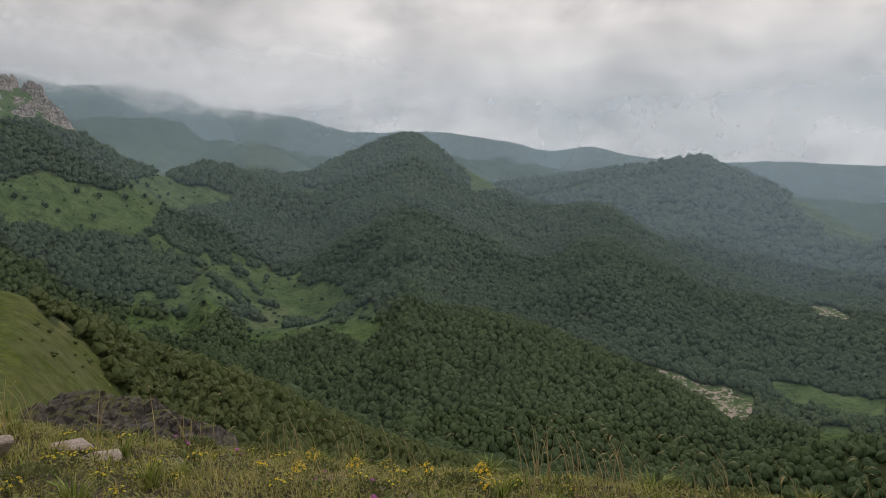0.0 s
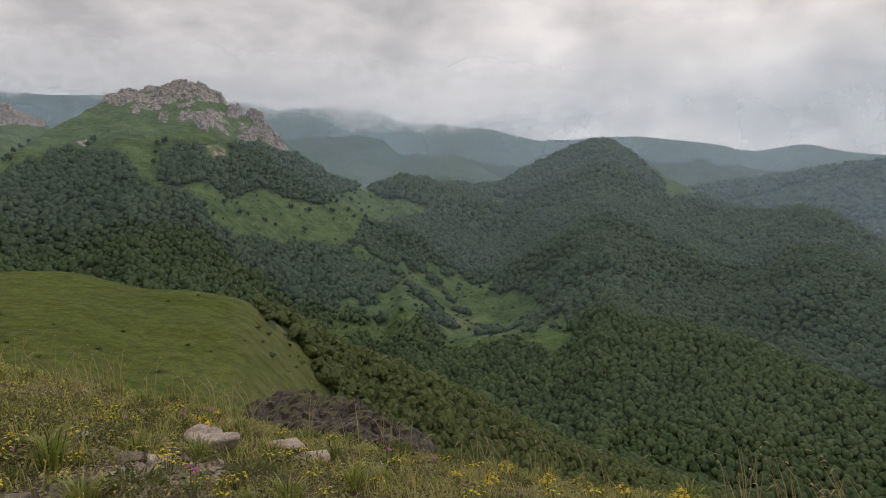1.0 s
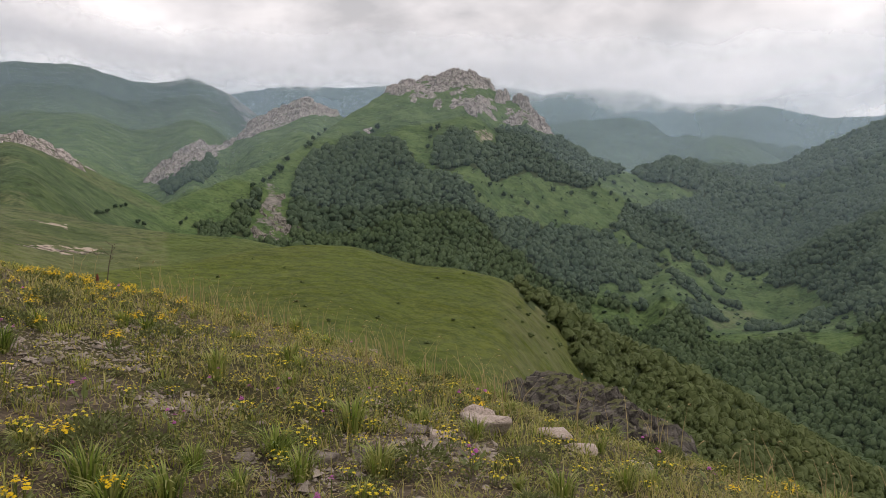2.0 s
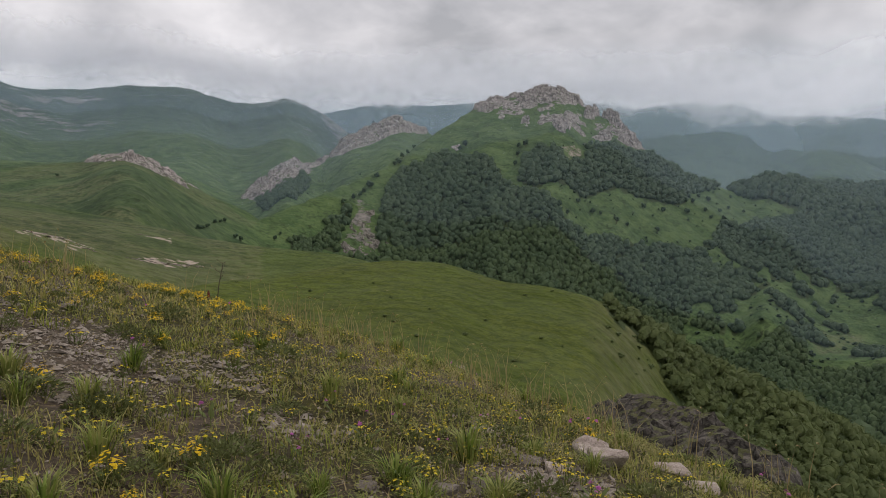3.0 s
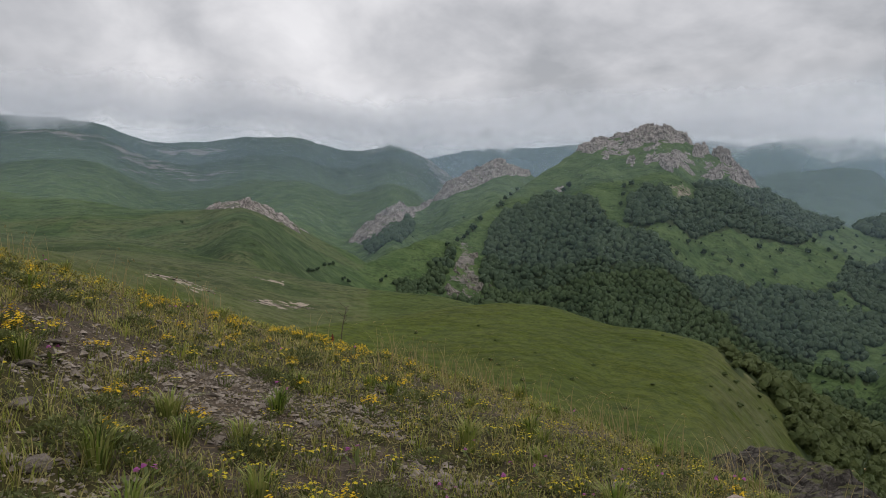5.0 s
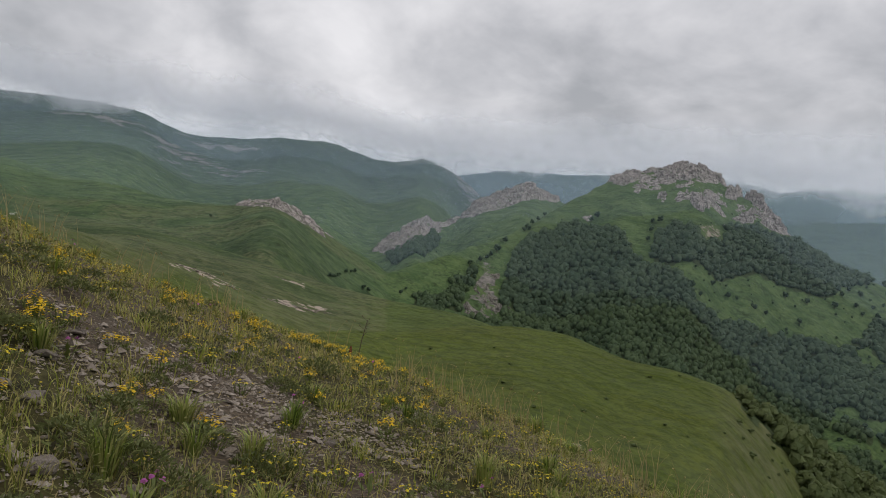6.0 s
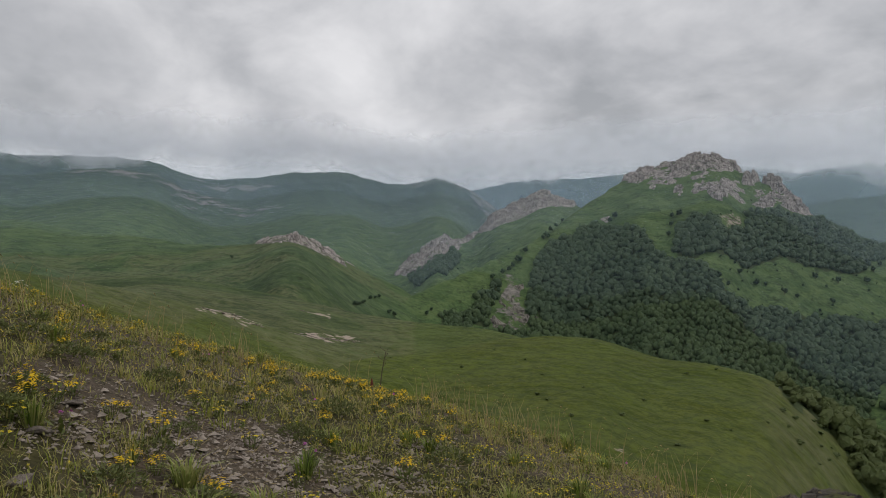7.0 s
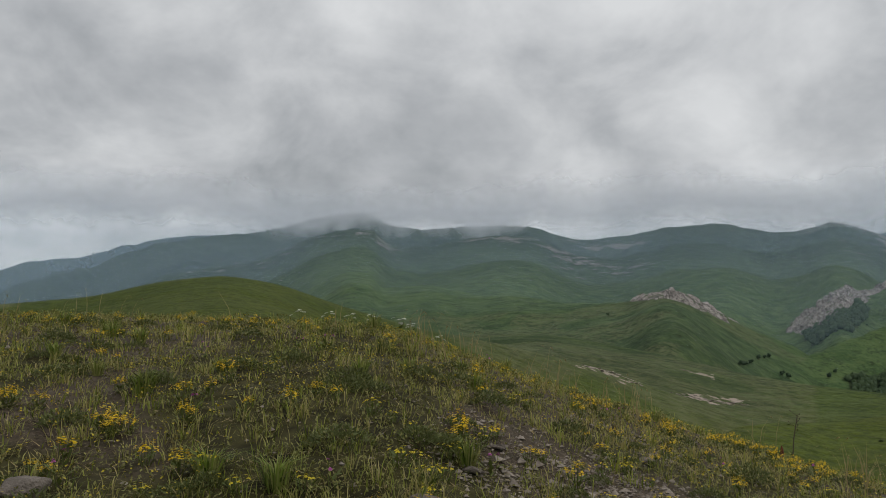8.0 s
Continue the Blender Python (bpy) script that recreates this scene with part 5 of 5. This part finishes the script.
def build_tall_grass():
    """Fine feather grass along the brow, with drooping seed heads."""
    rng = np.random.default_rng(12)
    az = np.concatenate([rng.normal(rng.uniform(-35, 60, 40)[rng.integers(0, 40, 300)], 0.9), rng.normal(rng.uniform(60, 118, 26)[rng.integers(0, 26, 160)], 0.8), rng.uniform(30, 56, 120)])
    d = np.interp(az, GRID, BROW_R)
    x, y = spot(az, d * rng.uniform(0.72, 1.12, len(az)))
    high, lean, aim = rng.uniform(0.22, 0.5, len(x)), rng.uniform(0.15, 0.75, len(x)), rng.normal(2.6, 0.9, len(x))
    v1, f1 = blades(rng, x, y, high, np.full(len(x), 0.007), lean, aim)
    tips = v1.reshape(-1, 5, 3)[:, 4]
    pick = rng.uniform(0, 1, len(tips)) < 0.45
    t, a = tips[pick], aim[pick]
    w, l = 0.007, rng.uniform(0.05, 0.11, len(t))
    dx, dy = np.cos(a), np.sin(a)
    v2 = np.stack([t, t + np.stack([dx * l * 0.4 - dy * w, dy * l * 0.4 + dx * w, 0 * l + 0.005], -1), t + np.stack([dx * l * 0.4 + dy * w, dy * l * 0.4 - dx * w, 0 * l + 0.005], -1), t + np.stack([dx * l, dy * l, -0.35 * l], -1)], 1)
    f2 = (np.array([(0, 1, 2), (1, 3, 2)])[None] + (np.arange(len(t)) * 4)[:, None, None]).reshape(-1, 3)
    return tagged(new("feather_grass", mesh_of("feather_grass", np.concatenate([v1, v2.reshape(-1, 3)]), np.concatenate([f1, f2 + len(v1)]), M_STRAW)), "tall thin straw coloured grass nodding on the brow", "grass", kind="stuff")


def build_herbs():
    """Low mats of small grey-green leaves."""
    rng = np.random.default_rng(13)
    cx, cy, r = sprinkle(rng, 7400)
    keep = bareness(cx, cy) < rng.uniform(0.15, 0.8, len(cx))
    cx, cy, r = cx[keep], cy[keep], r[keep]
    each = 17
    spread = np.repeat(rng.uniform(0.05, 0.13, len(cx)), each)
    ox, oy = rng.normal(0, 0.55, len(spread)) * spread, rng.normal(0, 0.55, len(spread)) * spread
    x, y = np.repeat(cx, each) + ox, np.repeat(cy, each) + oy
    dome = np.clip(1 - (ox ** 2 + oy ** 2) / spread ** 2, 0, 1)
    z = ground_height(x, y) + 0.005 + dome * spread * rng.uniform(0.35, 0.9, len(x))
    l, w = 0.016 + 0.002 * np.repeat(r, each), 0.0036 + 0.0007 * np.repeat(r, each)
    a, tilt = rng.uniform(0, 6.28, len(x)), rng.uniform(-0.2, 1.0, len(x))
    dx, dy, dz = np.cos(a) * np.cos(tilt), np.sin(a) * np.cos(tilt), np.sin(tilt)
    p = np.stack([x, y, z], -1)
    d, s = np.stack([dx, dy, dz], -1), np.stack([-np.sin(a), np.cos(a), 0 * a], -1)
    v = np.stack([p, p + d * (l * 0.5)[:, None] + s * w[:, None], p + d * l[:, None], p + d * (l * 0.5)[:, None] - s * w[:, None]], 1)
    f = (np.array([(0, 1, 2), (0, 2, 3)])[None] + (np.arange(len(x)) * 4)[:, None, None]).reshape(-1, 3)
    return tagged(new("herbs", mesh_of("herbs", v.reshape(-1, 3), f, M_HERB)), "low grey-green herbs matted between the grass", "herb", kind="stuff")


def build_gravel():
    rng = np.random.default_rng(14)
    bx, by, br = (np.array(c) for c in zip(*BARE))
    k = rng.integers(0, len(bx), 9000)
    x, y = bx[k] + rng.normal(0, 0.62, len(k)) * br[k], by[k] + rng.normal(0, 0.62, len(k)) * br[k]
    x2, y2, _ = sprinkle(rng, 5200)
    x, y = np.concatenate([x, x2]), np.concatenate([y, y2])
    s = np.minimum(0.0045 * np.exp(rng.normal(0.45, 0.6, len(x))), 0.035)
    octa = np.array([(1, 0, 0), (0, 1, 0), (-1, 0, 0), (0, -1, 0), (0, 0, 1), (0, 0, -1)], float)
    faces = np.array([(0, 1, 4), (1, 2, 4), (2, 3, 4), (3, 0, 4), (1, 0, 5), (2, 1, 5), (3, 2, 5), (0, 3, 5)])
    v = octa[None] * rng.uniform(0.6, 1.5, (len(x), 6, 1)) + rng.normal(0, 0.25, (len(x), 6, 3))
    v = v * s[:, None, None] * (1, 1, 0.6)
    t = rng.uniform(0, 6.28, len(x))
    c, q = np.cos(t)[:, None], np.sin(t)[:, None]
    v = np.stack([v[..., 0] * c - v[..., 1] * q + x[:, None], v[..., 0] * q + v[..., 1] * c + y[:, None], v[..., 2] + ground_height(x, y)[:, None] + 0.2 * s[:, None]], -1)
    f = (faces[None] + (np.arange(len(x)) * 6)[:, None, None]).reshape(-1, 3)
    return tagged(new("gravel", mesh_of("gravel", v.reshape(-1, 3), f, M_GRAVEL)), "grey angular gravel on bare patches of soil", "gravel", kind="stuff")


def build_litter():
    """Dead blades and bits of straw lying on the soil."""
    rng = np.random.default_rng(15)
    x, y, r = sprinkle(rng, 26000)
    z = ground_height(x, y) + rng.uniform(0.004, 0.02, len(x))
    a, l, w = rng.uniform(0, 6.28, len(x)), rng.uniform(0.03, 0.10, len(x)), 0.002 + 0.0005 * r
    d, s = np.stack([np.cos(a), np.sin(a), rng.uniform(-0.1, 0.45, len(x))], -1), np.stack([-np.sin(a), np.cos(a), 0 * a], -1)
    p = np.stack([x, y, z], -1)
    v = np.stack([p + s * w[:, None], p - s * w[:, None], p + d * l[:, None]], 1).reshape(-1, 3)
    return tagged(new("straw_litter", mesh_of("straw_litter", v, np.arange(len(v)).reshape(-1, 3), M_STRAW)), "dead straw and withered leaves lying on soil", "straw", kind="stuff")


def build_specks():
    """Tiny yellow blossoms in drifts over the turf, too many to count."""
    rng = np.random.default_rng(16)
    cx, cy, cr = sprinkle(rng, 950, 30, 118, 2.2, 11.0, 1.0)
    drift = fractal(cx, cy, 1.4, 3, 0.6, 85) + 0.25 * np.clip((cr - 4) / 4, 0, 1) > 0.05
    cx, cy, cr = cx[drift], cy[drift], cr[drift]
    each = 13
    x, y, r = np.repeat(cx, each) + rng.normal(0, 0.055, len(cx) * each), np.repeat(cy, each) + rng.normal(0, 0.055, len(cx) * each), np.repeat(cr, each)
    z = ground_height(x, y) + rng.uniform(0.05, 0.11, len(x))
    s = (0.0035 + 0.0006 * r) * rng.uniform(0.6, 1.3, len(x))
    a, tilt = rng.uniform(0, 6.28, len(x)), rng.uniform(-0.7, 0.7, len(x))
    u = np.stack([np.cos(a), np.sin(a), tilt], -1) * s[:, None]
    w = np.stack([-np.sin(a), np.cos(a), rng.uniform(-0.7, 0.7, len(x))], -1) * s[:, None]
    p = np.stack([x, y, z], -1)
    v = np.stack([p + u, p + w, p - u, p - w], 1).reshape(-1, 3)
    f = (np.array([(0, 1, 2), (0, 2, 3)])[None] + (np.arange(len(x)) * 4)[:, None, None]).reshape(-1, 3)
    return tagged(new("yellow_blossom", mesh_of("yellow_blossom", v, f, M_SPECK)), "tiny yellow blossoms drifting over the green turf", "flower", kind="stuff")


build_grass()
build_specks()
build_litter()
build_tall_grass()
build_herbs()
build_gravel()


def stone(x, y, wide, flat, seed, label, mat=M_STONE):
    rng = np.random.default_rng(seed)
    v, f = block(rng, wide * 0.5, flat, 22)
    me = mesh_of("stone", v, f, mat)
    bm = bmesh.new()
    bm.from_mesh(me)
    bmesh.ops.bevel(bm, geom=bm.edges, offset=wide * 0.03, segments=1, affect="EDGES")
    bm.to_mesh(me)
    bm.free()
    ob = new("stone", me)
    ob.matrix_basis = Matrix.Translation((x, y, float(ground_height(np.array([x]), np.array([y]))[0]) + wide * 0.5 * flat * 0.35)) @ Matrix.Rotation(rng.uniform(0, 6.28), 4, "Z")
    return tagged(ob, label, "stone", "stones in the turf")


for k, (x, y, w, f) in enumerate([(-2.33, 4.15, 0.25, 0.65), (-2.10, 3.95, 0.25, 0.7), (-1.75, 4.45, 0.22, 0.25), (-2.0, 4.6, 0.24, 0.25), (-1.45, 4.75, 0.2, 0.2), (-2.15, 3.45, 0.16, 0.5), (-2.75, 3.55, 0.18, 0.3)]):
    stone(x, y, w, f, 400 + k, "pale pinkish limestone block half sunk in turf", M_PINK_STONE)
for k, (x, y, w, f) in enumerate([(-2.1, 2.5, 0.14, 0.6), (-2.3, 2.2, 0.10, 0.5), (-3.0, 0.5, 0.13, 0.5), (-3.2, 0.7, 0.09, 0.4), (-2.95, 0.85, 0.11, 0.3), (-4.2, 0.7, 0.14, 0.4), (-3.9, -1.3, 0.24, 0.6), (-3.6, 0.4, 0.16, 0.5), (-3.55, 0.55, 0.1, 0.6), (-4.6, 0.9, 0.14, 0.3), (-2.3, 3.4, 0.16, 0.4), (-2.1, 2.75, 0.15, 0.5), (-1.2, 3.0, 0.12, 0.5), (-5.6, 2.2, 0.16, 0.3), (-4.0, 2.2, 0.12, 0.3)]):
    stone(x, y, w, f, 430 + k, "grey-brown weathered stone lying in short grass")


# ---------- cushions and tussocks ----------
def cushion(seed):
    """A rounded cushion of small leaves, one unit wide."""
    rng = np.random.default_rng(seed)
    count = 330
    a, q = rng.uniform(0, 6.28, count), np.sqrt(rng.uniform(0, 1, count))
    p = np.stack([np.cos(a) * q * 0.5, np.sin(a) * q * 0.5, 0.34 * np.sqrt(1.02 - q * q) * rng.uniform(0.45, 1.1, count)], -1)
    d = np.stack([np.cos(a) * q + rng.normal(0, 0.5, count), np.sin(a) * q + rng.normal(0, 0.5, count), rng.uniform(0.2, 1.0, count)], -1)
    d = d / np.linalg.norm(d, axis=1, keepdims=True) * rng.uniform(0.06, 0.13, (count, 1))
    s = np.cross(d, rng.normal(0, 1, (count, 3)))
    s = s / np.linalg.norm(s, axis=1, keepdims=True) * 0.022
    v = np.stack([p - s, p + s, p + d], 1).reshape(-1, 3)
    return mesh_of("herb_cushion", v, np.arange(len(v)).reshape(-1, 3), M_CUSHION)


def tussock(seed):
    """A dense fountain of arching grass blades, one unit high."""
    rng = np.random.default_rng(seed)
    count = 95
    a, foot = rng.uniform(0, 6.28, count), rng.uniform(0, 0.25, count)
    x, y, h, lean = np.cos(a) * foot, np.sin(a) * foot, rng.uniform(0.5, 1.1, count), rng.uniform(0.15, 0.9, count)
    dx, dy, w = np.cos(a), np.sin(a), 0.017
    v = np.stack([np.stack([x - dy * w, y + dx * w, 0 * x - 0.05], -1), np.stack([x + dy * w, y - dx * w, 0 * x - 0.05], -1),
                  np.stack([x + dx * lean * 0.35 * h - dy * w, y + dy * lean * 0.35 * h + dx * w, h * 0.6], -1), np.stack([x + dx * lean * 0.35 * h + dy * w, y + dy * lean * 0.35 * h - dx * w, h * 0.6], -1),
                  np.stack([x + dx * lean * h, y + dy * lean * h, h * (1 - 0.35 * lean)], -1)], 1).reshape(-1, 3)
    f = (np.array([(0, 1, 3), (0, 3, 2), (2, 3, 4)])[None] + (np.arange(count) * 5)[:, None, None]).reshape(-1, 3)
    return mesh_of("grass_tussock", v, f, M_TUSSOCK)


def set_out(name, label, category, group, meshes, places, sizes, seed):
    rng = np.random.default_rng(seed)
    xs, ys = (np.array(c) for c in zip(*places))
    for k, (x, y, z) in enumerate(zip(xs, ys, ground_height(xs, ys))):
        ob = new(name, meshes[k % len(meshes)])
        s = rng.uniform(*sizes)
        ob.matrix_basis = Matrix.Translation((x, y, z)) @ Matrix.Rotation(rng.uniform(0, 6.28), 4, "Z") @ Matrix.Diagonal((s, s, s * rng.uniform(0.7, 1.1), 1))
        tagged(ob, label, category, group)


def turf_spots(count, seed, a0=-30, a1=116, r0=2.4, r1=9.5, most=0.55):
    x, y, _ = sprinkle(np.random.default_rng(seed), count, a0, a1, r0, r1, 1.1)
    keep = bareness(x, y) < most
    return list(zip(x[keep].tolist(), y[keep].tolist()))


set_out("herb_cushion", "rounded dark green cushion of small herb leaves", "herb", "herb cushions", [cushion(500 + k) for k in range(4)],
        [(-3.7, 1.3), (-3.5, 1.55), (-4.6, 1.5), (-5.0, 2.35), (-3.1, 1.0), (-2.9, 1.9), (-3.3, 2.5), (-4.4, 3.2), (-3.9, 2.95), (-2.6, 2.45)] + turf_spots(190, 510), (0.14, 0.34), 511)
set_out("grass_tussock", "arching green grass tussock growing in stony turf", "grass", "grass tussocks", [tussock(520 + k) for k in range(4)],
        [(-2.75, 0.75), (-2.6, 1.0), (-3.0, 1.35), (-2.2, 1.75), (-2.1, 2.0), (-1.75, 2.35), (-1.9, 2.6), (-3.4, 2.9), (-3.2, 3.3), (-1.5, 3.2), (-4.9, 3.2)] + turf_spots(120, 530), (0.11, 0.24), 531)


# ---------- flowers ----------
def head_mesh(name, mat, rng, buds, wide, high, bud):
    """A cluster of small blossoms."""
    vs, fs, n0 = [], [], 0
    for k in range(buds):
        a, q = k * 2.4, math.sqrt((k + 0.3) / buds)
        c = np.array([math.cos(a) * q * wide, math.sin(a) * q * wide, rng.uniform(-0.3, 0.3) * high + high * (1 - q)])
        s = bud * rng.uniform(0.75, 1.25)
        ring = [(math.cos(t * 1.2566 + a) * s * rng.uniform(0.8, 1.2), math.sin(t * 1.2566 + a) * s, s * rng.uniform(0.05, 0.5)) for t in range(5)]
        v = np.array([(0, 0, s * 0.35)] + ring) + c
        f = [(0, 1 + t, 1 + (t + 1) % 5) for t in range(5)]
        vs.append(v), fs.append(np.array(f) + n0)
        n0 += 6
    return mesh_of(name, np.concatenate(vs), np.concatenate(fs), mat)


def flower(name, label, category, group, seed, petals, stems, high, spread, buds, wide, tall, bud, leaves=14, leaf=0.05, head="flower_head"):
    rng = np.random.default_rng(seed)
    root = new(name)
    stalks = bmesh.new()
    heads = [head_mesh(head, petals, rng, buds, wide, tall, bud) for _ in range(2)]
    for k in range(stems):
        a, q = k * 2.4, math.sqrt((k + 0.4) / stems)
        top = Vector((math.cos(a) * q * spread, math.sin(a) * q * spread, high * rng.uniform(0.75, 1.1) * (1 - 0.25 * q)))
        foot = Vector((top.x * 0.25, top.y * 0.25, -0.02))
        bend = (top + foot) / 2 + Vector((top.x * 0.2, top.y * 0.2, 0.01))
        limb(stalks, foot, bend, 0.0022, 0.002, 3)
        limb(stalks, bend, top, 0.002, 0.0016, 3)
        part(head, heads[k % 2], root, "", Matrix.Translation(top) @ Matrix.Rotation(q * 0.5, 4, (-math.sin(a), math.cos(a), 0)) @ Matrix.Rotation(rng.uniform(0, 6), 4, "Z"))
    part("stem", bm_mesh("stem", stalks, M_STEM), root)
    vs, fs = [], []
    for k in range(leaves):
        a, h = rng.uniform(0, 6.28), rng.uniform(0.0, 0.55) * high
        q = rng.uniform(0.1, 0.8) * spread
        p = np.array([math.cos(a) * q, math.sin(a) * q, h])
        d, s = np.array([math.cos(a), math.sin(a), rng.uniform(0.1, 0.9)]) * leaf, np.array([-math.sin(a), math.cos(a), 0]) * leaf * 0.22
        vs.append(np.stack([p, p + d * 0.5 + s, p + d, p + d * 0.5 - s])), fs.append(np.array([(0, 1, 2), (0, 2, 3)]) + 4 * k)
    part("foliage", mesh_of("foliage", np.concatenate(vs), np.concatenate(fs), M_STEM), root)
    return tagged(root, label, category, group)


def sow(models, places, sizes, seed):
    rng = np.random.default_rng(seed)
    xs, ys = (np.array(c) for c in zip(*places))
    for k, (x, y, z) in enumerate(zip(xs, ys, ground_height(xs, ys))):
        ob = copy_thing(models[k % len(models)], Matrix.Identity(4))
        ob.matrix_basis = Matrix.Translation((x, y, z)) @ Matrix.Rotation(rng.uniform(0, 6.28), 4, "Z") @ Matrix.Scale(rng.uniform(*sizes), 4)
    drop(models)


def around(places, count, spread, seed):
    """Further plants strewn near the given ones."""
    rng = np.random.default_rng(seed)
    p = np.array(places)
    q = p[rng.integers(0, len(p), count)] + rng.normal(0, spread, (count, 2))
    return [(float(a), float(b)) for a, b in q if a * a + b * b > 4.5]


def strewn(count, a0, a1, r0, r1, seed):
    x, y, _ = sprinkle(np.random.default_rng(seed), count, a0, a1, r0, r1, 0.9)
    return list(zip(x.tolist(), y.tolist()))


GOLD = [(-4.97, 3.37), (-7.8, 4.8), (-2.6, 1.3), (-2.4, 1.3), (-7.5, 4.7), (-3.9, 1.0), (-4.62, 1.18), (-4.5, 0.7), (-4.3, -1.3), (-9.2, -1.3), (-9.7, -2.7), (-9.4, -1.6), (-3.4, 0.2), (-4.1, 1.1), (-4.8, 0.0), (-4.8, -0.5), (-5.0, -1.7)]
GOLD += [tuple(float(v) for v in spot(a, r)) for a, r in ((68, 9.0), (66.5, 8.4), (62.6, 9.3), (62.2, 9.0), (61.8, 9.2), (58.8, 9.1), (58.2, 8.7), (57.6, 9.2), (57.0, 8.9), (72.0, 8.3))]
LEMON = [(-3.4, 1.8), (-2.9, 1.6), (-3.2, 2.2), (-4.0, 3.8), (-3.5, 3.5), (-2.2, 2.3), (-2.3, 2.6), (-2.7, 3.1), (-2.7, 2.9), (-2.9, 4.0), (-2.8, 2.6), (-2.3, 3.5), (-1.8, 4.4), (-1.8, 4.2), (-1.7, 3.3), (-1.4, 4.4), (-1.1, 3.9), (-1.7, 2.4), (-2.4, 1.8),
         (-3.1, 1.2), (-3.5, 1.7), (-3.0, 1.6), (-3.7, 1.4), (-3.2, 0.9), (-3.6, 3.3), (-4.8, 1.6), (-5.9, 1.3), (-3.7, -0.1), (-4.0, -0.6), (-3.8, -0.8), (-4.5, 0.8), (-4.0, 0.4), (-5.2, 1.8), (-6.2, 1.4), (-4.4, 0.4)]
PINK = [(-2.8, 2.9), (-2.5, 2.9), (-2.6, 2.1), (-2.6, 4.6), (-1.7, 2.1), (-1.7, 3.1), (-2.7, 2.1), (-3.0, 0.9), (-2.8, 4.0), (-4.8, -0.8), (-3.7, 0.0), (-4.2, 0.8), (-4.0, -1.2), (-7.0, 2.4), (-6.0, 3.0), (-1.3, 4.6), (-0.9, 4.3)]
gold = [flower("golden_flower", "bushy tuft of golden yellow blossom in turf", "flower", "golden flowers", 50 + k, M_YELLOW, 9, 0.13, 0.06, 7, 0.013, 0.026, 0.0072) for k in range(3)]
sow(gold, GOLD + around(GOLD, 60, 0.2, 61) + strewn(95, 52, 116, 3.5, 10.5, 62) + strewn(12, -15, 30, 4.0, 6.5, 63), (0.6, 1.1), 64)
lemon = [flower("lemon_flower", "lemon yellow flat-topped flower clusters on thin stems", "flower", "lemon flowers", 70 + k, M_LEMON, 10, 0.11, 0.07, 6, 0.010, 0.004, 0.0048, 18, 0.04) for k in range(3)]
sow(lemon, LEMON + around(LEMON, 60, 0.2, 81) + strewn(40, 40, 116, 2.6, 10.0, 82) + strewn(50, -30, 40, 3.2, 6.4, 83), (0.5, 1.0), 84)
pink = [flower("pink_flower", "magenta thistle-like flower on a slender stem", "flower", "pink flowers", 90 + k, M_PINK, 2, 0.17, 0.05, 10, 0.010, 0.012, 0.0065, 10, 0.06) for k in range(2)]
sow(pink, PINK + strewn(26, 0, 116, 3.0, 9.0, 92), (0.7, 1.1), 94)
white = [flower("white_flower", "white flat umbels standing on the brow", "flower", "white flowers", 96 + k, M_WHITE, 5, 0.24, 0.10, 12, 0.026, 0.006, 0.008, 10, 0.06) for k in range(2)]
sow(white, [(-9.0, 0.66), (-8.95, 0.8), (-9.1, 0.35), (-9.05, 0.1), (-8.9, -0.15), (-8.8, 1.1), (-9.0, -0.5)], (0.8, 1.1), 98)


def dry_stalk():
    """Last year's branching stalk with a rust-brown spike beside it."""
    root = new("dry_stalk")
    x, y = -8.19, 4.97
    root.location = (x, y, float(ground_height(np.array([x]), np.array([y]))[0]))
    bm = bmesh.new()
    limb(bm, (0, 0, -0.03), (0.02, 0.03, 0.30), 0.007, 0.006, 5)
    limb(bm, (0.02, 0.03, 0.30), (0.05, 0.07, 0.55), 0.006, 0.004, 5)
    part("stem", bm_mesh("stem", bm, M_BARK), root)
    for k in range(6):
        a, h = k * 2.1, 0.34 + 0.04 * k
        bm = bmesh.new()
        foot = Vector((0.02 + 0.12 * (h - 0.3), 0.03 + 0.16 * (h - 0.3), h))
        tip = foot + Vector((math.cos(a) * 0.07, math.sin(a) * 0.07, 0.05))
        limb(bm, foot, tip, 0.003, 0.002, 4)
        limb(bm, tip, tip + Vector((0, 0, 0.015)), 0.007, 0.003, 5)
        part("twig", bm_mesh("twig", bm, M_BARK), root)
    bm = bmesh.new()
    for a, b, r0, r1 in ((-0.02, 0.05, 0.005, 0.005), (0.05, 0.09, 0.014, 0.02), (0.09, 0.17, 0.02, 0.017), (0.17, 0.21, 0.017, 0.005)):
        limb(bm, (-0.03, -0.09, a), (-0.03, -0.09, b), r0, r1, 6)
    part("seed_spike", bm_mesh("seed_spike", bm, M_RED), root, "rust-brown dock seed spike")
    return tagged(root, "dry branching stalk beside a rust-brown spike", "dead plant")


dry_stalk()
